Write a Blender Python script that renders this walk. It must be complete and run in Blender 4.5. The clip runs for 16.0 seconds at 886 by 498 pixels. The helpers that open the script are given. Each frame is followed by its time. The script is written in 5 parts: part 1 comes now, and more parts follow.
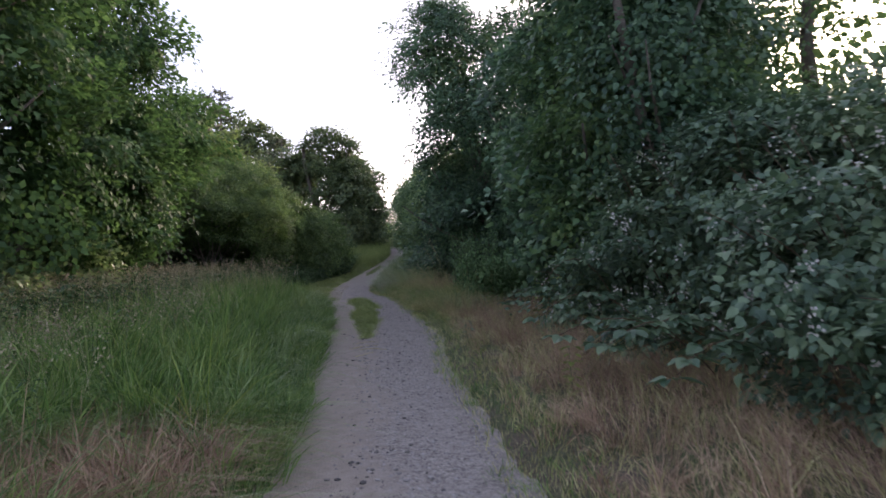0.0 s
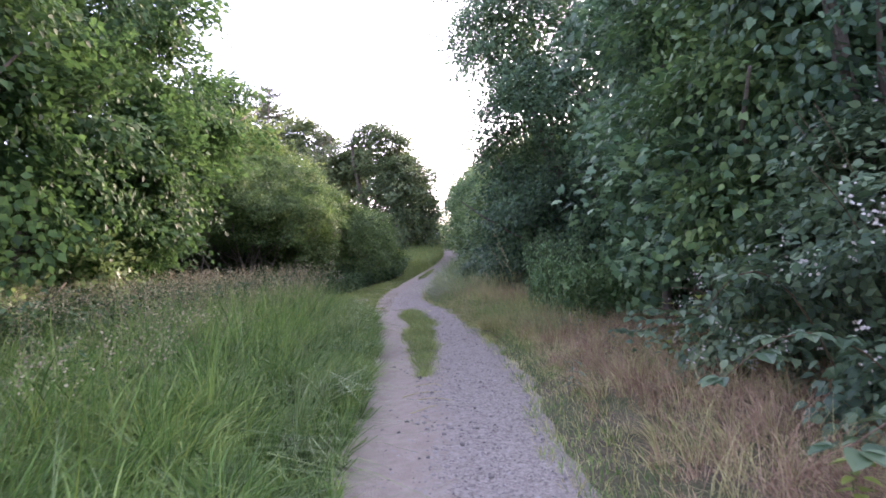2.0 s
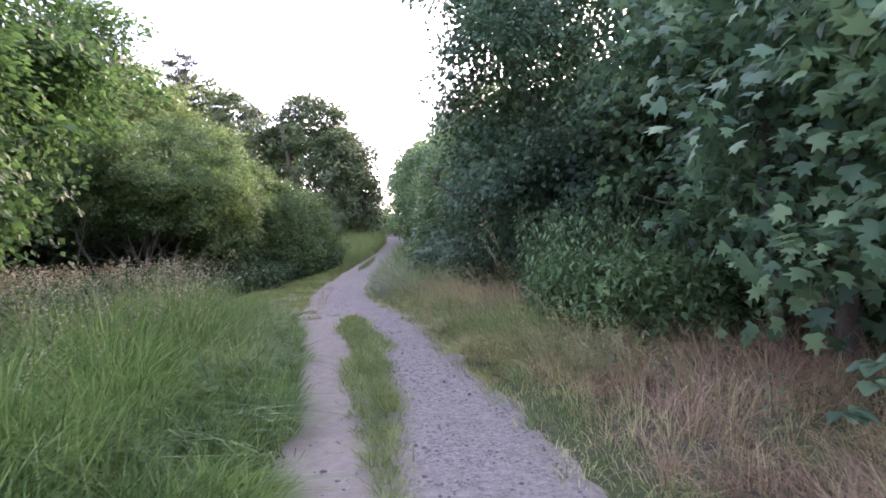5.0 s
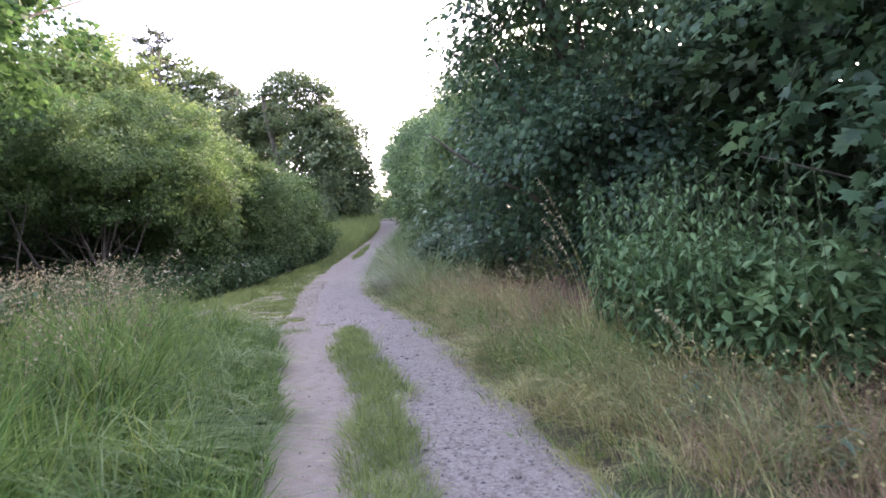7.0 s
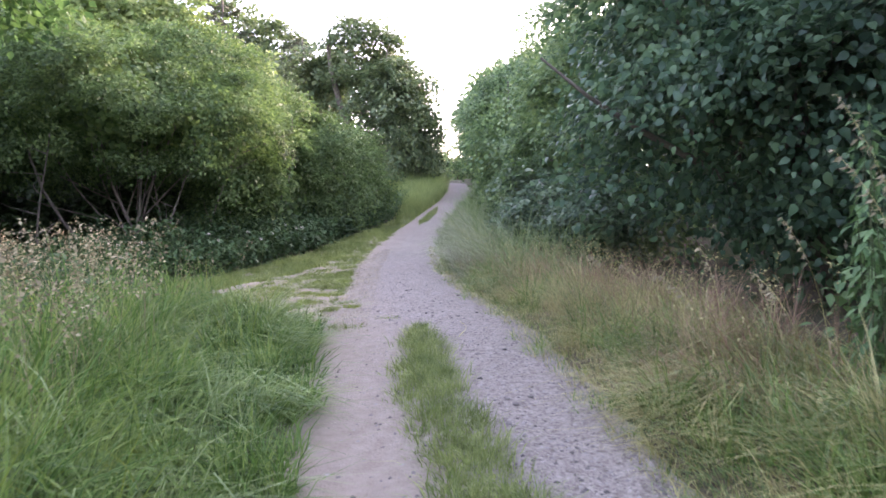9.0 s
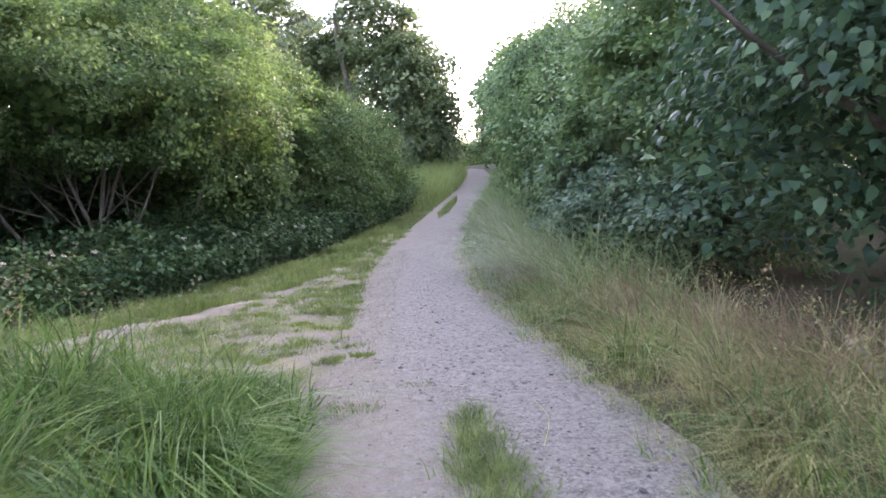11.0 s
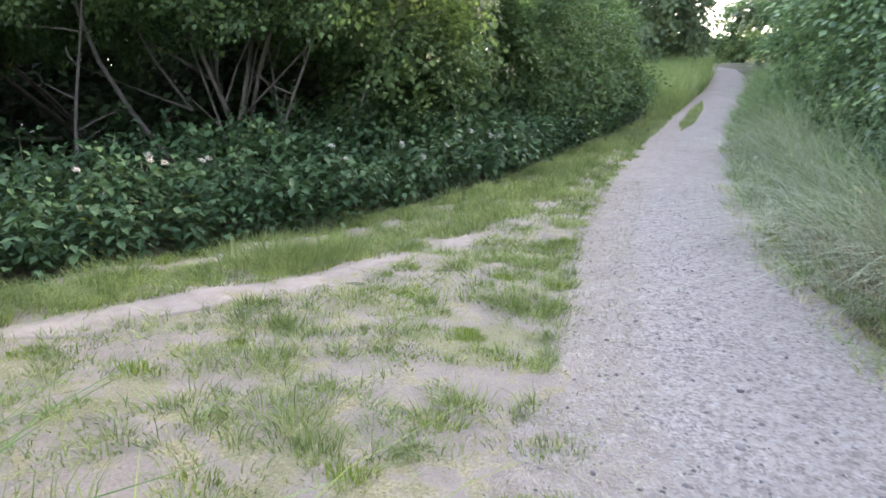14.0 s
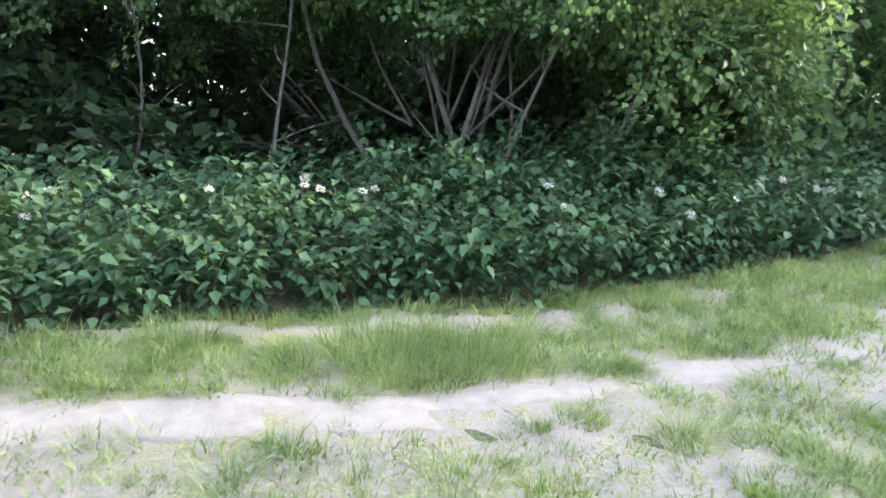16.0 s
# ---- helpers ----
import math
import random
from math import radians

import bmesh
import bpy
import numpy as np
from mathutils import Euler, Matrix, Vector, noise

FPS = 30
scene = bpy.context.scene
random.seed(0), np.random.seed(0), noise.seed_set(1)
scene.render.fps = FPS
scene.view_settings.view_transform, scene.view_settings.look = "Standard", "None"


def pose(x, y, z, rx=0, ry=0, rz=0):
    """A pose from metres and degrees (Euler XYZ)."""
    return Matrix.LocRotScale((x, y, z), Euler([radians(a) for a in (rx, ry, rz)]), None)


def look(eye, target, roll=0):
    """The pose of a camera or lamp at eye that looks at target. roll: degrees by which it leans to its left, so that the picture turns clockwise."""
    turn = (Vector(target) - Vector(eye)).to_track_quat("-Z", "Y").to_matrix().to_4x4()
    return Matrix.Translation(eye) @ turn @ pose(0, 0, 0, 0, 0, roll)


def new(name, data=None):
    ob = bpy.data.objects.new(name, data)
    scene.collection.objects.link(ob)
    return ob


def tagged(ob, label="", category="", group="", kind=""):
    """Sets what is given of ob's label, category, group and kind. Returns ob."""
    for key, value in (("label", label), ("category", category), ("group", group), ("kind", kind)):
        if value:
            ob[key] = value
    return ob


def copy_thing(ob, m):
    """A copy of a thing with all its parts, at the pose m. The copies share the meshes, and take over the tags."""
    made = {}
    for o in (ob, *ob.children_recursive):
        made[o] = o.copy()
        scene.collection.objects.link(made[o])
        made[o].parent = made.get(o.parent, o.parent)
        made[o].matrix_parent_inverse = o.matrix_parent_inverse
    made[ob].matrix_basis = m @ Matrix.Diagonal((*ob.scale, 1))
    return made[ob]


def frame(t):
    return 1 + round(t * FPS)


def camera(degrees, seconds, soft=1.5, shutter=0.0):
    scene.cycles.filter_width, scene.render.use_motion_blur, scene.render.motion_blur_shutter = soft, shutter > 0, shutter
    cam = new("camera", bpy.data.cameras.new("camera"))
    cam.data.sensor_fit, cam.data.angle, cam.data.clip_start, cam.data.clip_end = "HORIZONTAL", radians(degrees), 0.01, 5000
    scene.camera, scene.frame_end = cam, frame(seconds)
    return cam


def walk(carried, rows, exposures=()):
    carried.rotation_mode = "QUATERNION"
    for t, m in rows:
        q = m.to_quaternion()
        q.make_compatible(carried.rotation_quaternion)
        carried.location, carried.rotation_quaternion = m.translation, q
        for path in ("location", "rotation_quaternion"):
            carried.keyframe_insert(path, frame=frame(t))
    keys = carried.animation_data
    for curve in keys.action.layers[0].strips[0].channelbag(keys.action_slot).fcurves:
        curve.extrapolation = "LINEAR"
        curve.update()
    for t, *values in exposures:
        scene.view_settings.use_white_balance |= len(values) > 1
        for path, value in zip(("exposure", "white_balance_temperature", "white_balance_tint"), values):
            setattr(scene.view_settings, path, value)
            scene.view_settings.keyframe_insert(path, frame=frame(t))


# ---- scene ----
cam = camera(66.7, 16.0, soft=1.6, shutter=0.3)
METRES, EYE, TILT, LEAN, TURN = 22.7, 1.5, 0.0, 0.0, 0.0
ROWS = [
    (0.0, 0.0, 0.0, 0.0, 0.1, 2.29, 2.47),
    (0.5, -0.0066, 0.0342, 0.0019, 0.52, 2.98, 0.36),
    (1.0, -0.0135, 0.0675, 0.0037, -2.63, 2.17, -0.38),
    (1.5, -0.0148, 0.0986, 0.0071, 3.77, 1.38, 1.91),
    (2.0, -0.0186, 0.1292, 0.008, 4.34, 2.58, 2.35),
    (2.5, -0.0209, 0.1624, 0.0091, 2.4, 3.96, 1.76),
    (3.0, -0.026, 0.1949, 0.0104, 1.8, 5.65, 2.66),
    (3.5, -0.0304, 0.2271, 0.0111, -0.02, 3.33, 1.64),
    (4.0, -0.0345, 0.2594, 0.0123, 1.1, 2.84, 0.5),
    (6.5, -0.0577, 0.4196, 0.0214, -4.71, -1.74, 7.42),
    (7.0, -0.0608, 0.4498, 0.0234, -1.6, -0.4, 4.55),
    (7.5, -0.0642, 0.4819, 0.0248, -4.04, -2.78, 3.91),
    (8.0, -0.067, 0.5127, 0.0268, 1.31, -2.51, 5.93),
    (8.5, -0.0736, 0.5439, 0.0265, 1.79, -3.3, 4.88),
    (9.0, -0.0789, 0.5742, 0.0279, 3.79, -3.2, 2.71),
    (11.5, -0.1069, 0.7248, 0.0393, 4.76, -5.69, 3.27),
    (12.0, -0.111, 0.7528, 0.0404, 3.48, -9.34, 4.07),
    (12.5, -0.1175, 0.7813, 0.0406, 8.1, -8.22, -0.66),
    (13.0, -0.1264, 0.8092, 0.0408, 10.59, -10.84, 1.63),
    (13.5, -0.1358, 0.8368, 0.0415, 19.08, -11.65, -0.17),
    (14.0, -0.1438, 0.8638, 0.0415, 22.43, -12.62, 0.04),
    (14.5, -0.1503, 0.8921, 0.0413, 29.59, -16.34, -2.78),
    (15.0, -0.1582, 0.9213, 0.0408, 36.53, -15.78, -2.95),
    (15.5, -0.1652, 0.9485, 0.0419, 44.23, -11.62, -5.66),
    (16.0, -0.1717, 0.9778, 0.0415, 49.4, -11.43, -2.94),
]
EXPOSURES = [(0.0, 0.72, 6300, 30), (0.5, 1.5, 6350, 33), (1.0, 1.6, 6300, 36), (1.5, 1.85, 6300, 38), (4.0, 2.12, 6200, 42), (7.0, 2.38, 6300, 37), (9.0, 2.58, 6400, 36), (11.5, 2.5, 6350, 31), (12.3, 2.77, 6350, 31), (14.5, 2.85, 6350, 21), (15.5, 3.35, 6200, 20), (16.0, 3.38, 6050, 18)]
walk(cam, [(t, pose(0, 0, EYE, TILT, LEAN, TURN) @ pose(METRES * x, METRES * y, METRES * z, 90 + pitch, roll, yaw)) for t, x, y, z, yaw, pitch, roll in ROWS], EXPOSURES)

# ---- world and sun: low evening sun ahead, behind the trees ----
SUN_AZ, SUN_EL = radians(30.0), radians(18.5)
world = bpy.data.worlds.new("evening_sky")
scene.world = world
world.use_nodes = True
wn = world.node_tree
sky = wn.nodes.new("ShaderNodeTexSky")
sky.sky_type = "NISHITA"
sky.sun_disc = False
sky.sun_elevation, sky.sun_rotation = SUN_EL, SUN_AZ
sky.air_density, sky.dust_density, sky.ozone_density = 1.0, 2.5, 1.0
veil = wn.nodes.new("ShaderNodeMix")
veil.data_type, veil.blend_type = "RGBA", "ADD"
veil.inputs[0].default_value = 1.0
veil.inputs[7].default_value = (1.5, 1.55, 1.65, 1)
wn.links.new(sky.outputs["Color"], veil.inputs[6])
wn.links.new(veil.outputs[2], wn.nodes["Background"].inputs["Color"])
wn.nodes["Background"].inputs["Strength"].default_value = 0.15
sun = new("sun", bpy.data.lights.new("sun", "SUN"))
sun.data.energy, sun.data.angle, sun.data.color = 2.0, radians(0.6), (1.0, 0.84, 0.62)
sun.matrix_world = look((0, 0, 0), (-math.sin(SUN_AZ) * math.cos(SUN_EL), -math.cos(SUN_AZ) * math.cos(SUN_EL), -math.sin(SUN_EL)))
sun.location = (30, 56, 20)

R = np.random.default_rng(7)


# ---- materials ----
def nodes_of(name):
    m = bpy.data.materials.new(name)
    m.use_nodes = True
    t = m.node_tree
    return m, t, t.nodes["Principled BSDF"]


def ramp_node(t, fac, stops):
    n = t.nodes.new("ShaderNodeValToRGB")
    e = n.color_ramp.elements
    while len(e) < len(stops):
        e.new(0.5)
    for k, (p, c) in enumerate(stops):
        e[k].position, e[k].color = p, (*c, 1)
    t.links.new(fac, n.inputs["Fac"])
    return n.outputs["Color"]


def noise_node(t, scale, detail=4.0, rough=0.6, coord="Object"):
    c = t.nodes.new("ShaderNodeTexCoord")
    n = t.nodes.new("ShaderNodeTexNoise")
    n.inputs["Scale"].default_value, n.inputs["Detail"].default_value, n.inputs["Roughness"].default_value = scale, detail, rough
    t.links.new(c.outputs[coord], n.inputs["Vector"])
    return n.outputs["Fac"]


def mix_node(t, fac, a, b, mode="MIX"):
    n = t.nodes.new("ShaderNodeMix")
    n.data_type, n.blend_type = "RGBA", mode
    for socket, value in ((n.inputs[0], fac), (n.inputs[6], a), (n.inputs[7], b)):
        if isinstance(value, (int, float)):
            socket.default_value = value
        elif isinstance(value, tuple):
            socket.default_value = (*value, 1)
        else:
            t.links.new(value, socket)
    return n.outputs[2]


def math_node(t, op, a, b=0.0):
    n = t.nodes.new("ShaderNodeMath")
    n.operation = op
    for socket, value in zip(n.inputs, (a, b)):
        if isinstance(value, (int, float)):
            socket.default_value = value
        else:
            t.links.new(value, socket)
    return n.outputs[0]


def leaf_material(name, dark, mid, light, glow=0.32, rough=0.42, patch=0.5, objectwise=False):
    """Leaves or blades: colour varies leaf by leaf and in larger patches; light passes through."""
    m, t, p = nodes_of(name)
    if objectwise:
        r = t.nodes.new("ShaderNodeObjectInfo").outputs["Random"]
    else:
        r = t.nodes.new("ShaderNodeNewGeometry").outputs["Random Per Island"]
    mottle = math_node(t, "ADD", math_node(t, "MULTIPLY", noise_node(t, patch, 2.0), 1.1), math_node(t, "MULTIPLY", noise_node(t, patch * 4.0, 2.0), 0.7))
    fac = math_node(t, "ADD", math_node(t, "MULTIPLY", r, 0.5), math_node(t, "SUBTRACT", math_node(t, "MULTIPLY", mottle, 0.8), 0.47))
    col = ramp_node(t, fac, [(0.18, dark), (0.5, mid), (0.82, light)])
    t.links.new(col, p.inputs["Base Color"])
    p.inputs["Roughness"].default_value = rough
    p.inputs["Specular IOR Level"].default_value = 0.33
    tr = t.nodes.new("ShaderNodeBsdfTranslucent")
    t.links.new(mix_node(t, 0.5, col, (0.06, 0.11, 0.01), "ADD"), tr.inputs["Color"])
    mx = t.nodes.new("ShaderNodeMixShader")
    mx.inputs[0].default_value = glow
    t.links.new(p.outputs[0], mx.inputs[1])
    t.links.new(tr.outputs[0], mx.inputs[2])
    t.links.new(mx.outputs[0], t.nodes["Material Output"].inputs["Surface"])
    return m


def plain_material(name, a, b, scale=8.0, rough=0.8, bump=0.0):
    m, t, p = nodes_of(name)
    f = noise_node(t, scale)
    f2 = noise_node(t, scale * 7.3)
    col = ramp_node(t, math_node(t, "ADD", math_node(t, "MULTIPLY", f, 0.6), math_node(t, "MULTIPLY", f2, 0.4)), [(0.3, a), (0.7, b)])
    t.links.new(col, p.inputs["Base Color"])
    p.inputs["Roughness"].default_value = rough
    if bump:
        bn = t.nodes.new("ShaderNodeBump")
        bn.inputs["Strength"].default_value, bn.inputs["Distance"].default_value = bump, 0.02
        t.links.new(f2, bn.inputs["Height"])
        t.links.new(bn.outputs["Normal"], p.inputs["Normal"])
    return m


M_MAPLE = leaf_material("maple_leaf", (0.025, 0.063, 0.028), (0.062, 0.138, 0.051), (0.129, 0.237, 0.078), glow=0.42, rough=0.58)
# Right-hand leaves: the sky's reflection is put into this lighter, bluer green.
M_SKY_LIME = leaf_material("sky_toned_lime_leaf", (0.049, 0.101, 0.064), (0.116, 0.225, 0.121), (0.245, 0.385, 0.188))
# The same green darkened: the dense crowns' shade is put into the colour.
M_SHADE_LIME = leaf_material("shade_toned_lime_leaf", (0.032, 0.070, 0.047), (0.077, 0.155, 0.090), (0.162, 0.266, 0.138))
M_SYCAMORE = leaf_material("sycamore_leaf", (0.049, 0.098, 0.047), (0.118, 0.216, 0.090), (0.248, 0.368, 0.138))
M_HAWTHORN = leaf_material("hawthorn_leaf", (0.044, 0.079, 0.035), (0.091, 0.158, 0.054), (0.190, 0.275, 0.094), glow=0.36, rough=0.62, patch=0.7)
# Pale willow green, with the low sun's yellow mixed into the colour.
M_SUN_WILLOW = leaf_material("sun_toned_willow_leaf", (0.09, 0.135, 0.05), (0.17, 0.235, 0.08), (0.29, 0.36, 0.13), glow=0.48, rough=0.6, patch=0.6)
# Shade of the hollows is put into this leaf colour to keep them dark.
M_SHADE_THICKET = leaf_material("shade_toned_thicket_leaf", (0.023, 0.047, 0.023), (0.047, 0.086, 0.036), (0.091, 0.143, 0.058), glow=0.15, rough=0.6)
M_HAZEL = leaf_material("hazel_leaf", (0.078, 0.142, 0.072), (0.165, 0.262, 0.118), (0.310, 0.425, 0.165), patch=0.6)
M_BRAMBLE = leaf_material("bramble_leaf", (0.061, 0.113, 0.074), (0.133, 0.217, 0.128), (0.253, 0.344, 0.192), glow=0.25, rough=0.42)
# The hawthorn's shade is put into this nettle green.
M_SHADE_NETTLE = leaf_material("shade_toned_nettle_leaf", (0.031, 0.070, 0.032), (0.061, 0.128, 0.054), (0.113, 0.194, 0.079), glow=0.25, rough=0.6, objectwise=True, patch=1.5)
# Same nettle leaf, its colour brightened for the open side of the path.
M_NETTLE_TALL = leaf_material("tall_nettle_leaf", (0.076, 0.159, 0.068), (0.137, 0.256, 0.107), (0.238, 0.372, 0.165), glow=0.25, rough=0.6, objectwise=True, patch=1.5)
M_NETTLE_TALL_BED = leaf_material("tall_nettle_bed_leaf", (0.076, 0.159, 0.068), (0.137, 0.256, 0.107), (0.238, 0.372, 0.165), glow=0.25, rough=0.6, patch=1.5)
# Bed version of the darkened nettle green, hawthorn shade included.
M_SHADE_NETTLE_BED = leaf_material("shade_toned_nettle_bed_leaf", (0.029, 0.066, 0.031), (0.058, 0.121, 0.051), (0.106, 0.183, 0.075), glow=0.25, rough=0.6, patch=1.5)
M_OAK = leaf_material("oak_leaf", (0.062, 0.095, 0.052), (0.115, 0.162, 0.078), (0.20, 0.25, 0.11))
M_NEEDLE = leaf_material("pine_needles", (0.052, 0.076, 0.052), (0.092, 0.116, 0.067), (0.158, 0.158, 0.095), glow=0.15)
M_GRASS = leaf_material("grass_blade", (0.055, 0.118, 0.032), (0.130, 0.245, 0.062), (0.320, 0.430, 0.130), glow=0.3, rough=0.42, patch=1.3)
M_GRASS_YELLOW = leaf_material("yellow_green_blade", (0.133, 0.205, 0.036), (0.251, 0.329, 0.060), (0.444, 0.486, 0.134), glow=0.3, patch=0.8)
M_PALE = leaf_material("pale_silvery_blade", (0.114, 0.192, 0.072), (0.228, 0.324, 0.135), (0.388, 0.48, 0.235), glow=0.25, rough=0.38, patch=0.9)
M_TURF = leaf_material("worn_turf_blade", (0.10, 0.14, 0.04), (0.21, 0.25, 0.08), (0.38, 0.38, 0.17), glow=0.25, patch=1.6)
M_SHORT = leaf_material("short_grass_blade", (0.122, 0.180, 0.058), (0.220, 0.290, 0.092), (0.400, 0.450, 0.175), glow=0.3, patch=1.2)
M_SILVER = leaf_material("silvery_grass_blade", (0.22, 0.27, 0.16), (0.38, 0.42, 0.28), (0.58, 0.60, 0.44), glow=0.25, rough=0.5, patch=1.1)
M_RED = leaf_material("dry_reddish_blade", (0.202, 0.123, 0.087), (0.404, 0.261, 0.183), (0.640, 0.471, 0.316), glow=0.2, rough=0.7, patch=1.0)
M_STRAW = leaf_material("straw_blade", (0.271, 0.248, 0.100), (0.490, 0.454, 0.199), (0.707, 0.673, 0.331), glow=0.2, rough=0.7, patch=1.0)
M_HAY = leaf_material("trampled_hay", (0.22, 0.20, 0.125), (0.37, 0.335, 0.225), (0.54, 0.50, 0.36), glow=0.15, rough=0.8, patch=1.4)
M_SEED = leaf_material("seed_head", (0.164, 0.142, 0.091), (0.326, 0.282, 0.182), (0.544, 0.494, 0.325), glow=0.2, rough=0.8)
M_FLOWER = leaf_material("white_petal", (0.440, 0.416, 0.368), (0.544, 0.520, 0.464), (0.640, 0.624, 0.576), glow=0.2, rough=0.6)
M_BARK = plain_material("bark", (0.07, 0.06, 0.05), (0.24, 0.205, 0.17), 9.0, 0.9, 0.7)
M_STEM = plain_material("green_stem", (0.05, 0.08, 0.03), (0.11, 0.14, 0.06), 14.0, 0.6)
M_CANE = plain_material("reddish_cane", (0.09, 0.05, 0.035), (0.17, 0.11, 0.06), 14.0, 0.6)


def stone_material():
    """Stones that differ one from the next, with a fine mottle."""
    m, t, p = nodes_of("field_stone")
    r = math_node(t, "ADD", t.nodes.new("ShaderNodeNewGeometry").outputs["Random Per Island"], t.nodes.new("ShaderNodeObjectInfo").outputs["Random"])
    f = math_node(t, "ADD", math_node(t, "MULTIPLY", math_node(t, "FRACT", r), 0.8), math_node(t, "MULTIPLY", noise_node(t, 40.0), 0.2))
    t.links.new(ramp_node(t, f, [(0.1, (0.075, 0.07, 0.066)), (0.5, (0.21, 0.195, 0.18)), (0.9, (0.37, 0.35, 0.32))]), p.inputs["Base Color"])
    p.inputs["Roughness"].default_value = 0.85
    return m


def ground_material():
    m, t, p = nodes_of("ground_litter")
    big, fine = noise_node(t, 0.9, 5.0), noise_node(t, 26.0, 6.0, 0.7)
    a = ramp_node(t, fine, [(0.3, (0.05, 0.04, 0.028)), (0.55, (0.13, 0.105, 0.07)), (0.75, (0.24, 0.20, 0.13))])
    b = ramp_node(t, fine, [(0.3, (0.035, 0.06, 0.02)), (0.6, (0.09, 0.12, 0.04)), (0.8, (0.19, 0.19, 0.09))])
    f = ramp_node(t, big, [(0.42, (0, 0, 0)), (0.6, (1, 1, 1))])
    t.links.new(mix_node(t, f, a, b), p.inputs["Base Color"])
    p.inputs["Roughness"].default_value = 0.95
    bn = t.nodes.new("ShaderNodeBump")
    bn.inputs["Strength"].default_value, bn.inputs["Distance"].default_value = 0.8, 0.03
    t.links.new(fine, bn.inputs["Height"])
    t.links.new(bn.outputs["Normal"], p.inputs["Normal"])
    return m


def earth_material():
    """Trodden grey earth with straw litter and low moss in patches."""
    m, t, p = nodes_of("trodden_earth")
    fine, mid, big = noise_node(t, 55.0, 6.0, 0.7), noise_node(t, 5.0, 5.0, 0.65), noise_node(t, 1.6, 3.0)
    soil = ramp_node(t, math_node(t, "ADD", math_node(t, "MULTIPLY", mid, 0.5), math_node(t, "MULTIPLY", fine, 0.5)), [(0.3, (0.228, 0.190, 0.150)), (0.5, (0.310, 0.266, 0.214)), (0.72, (0.388, 0.338, 0.275))])
    straw = ramp_node(t, fine, [(0.32, (0.16, 0.14, 0.07)), (0.52, (0.33, 0.29, 0.16)), (0.72, (0.52, 0.47, 0.29))])
    moss = ramp_node(t, fine, [(0.32, (0.17, 0.165, 0.085)), (0.55, (0.27, 0.255, 0.14)), (0.75, (0.40, 0.37, 0.22))])
    c = mix_node(t, ramp_node(t, mid, [(0.50, (0, 0, 0)), (0.60, (1, 1, 1))]), soil, straw)
    c = mix_node(t, ramp_node(t, math_node(t, "ADD", math_node(t, "MULTIPLY", big, 0.6), math_node(t, "MULTIPLY", mid, 0.4)), [(0.50, (0, 0, 0)), (0.57, (1, 1, 1))]), c, moss)
    t.links.new(c, p.inputs["Base Color"])
    p.inputs["Roughness"].default_value = 0.95
    bn = t.nodes.new("ShaderNodeBump")
    bn.inputs["Strength"].default_value, bn.inputs["Distance"].default_value = 0.7, 0.02
    t.links.new(fine, bn.inputs["Height"])
    t.links.new(bn.outputs["Normal"], p.inputs["Normal"])
    return m


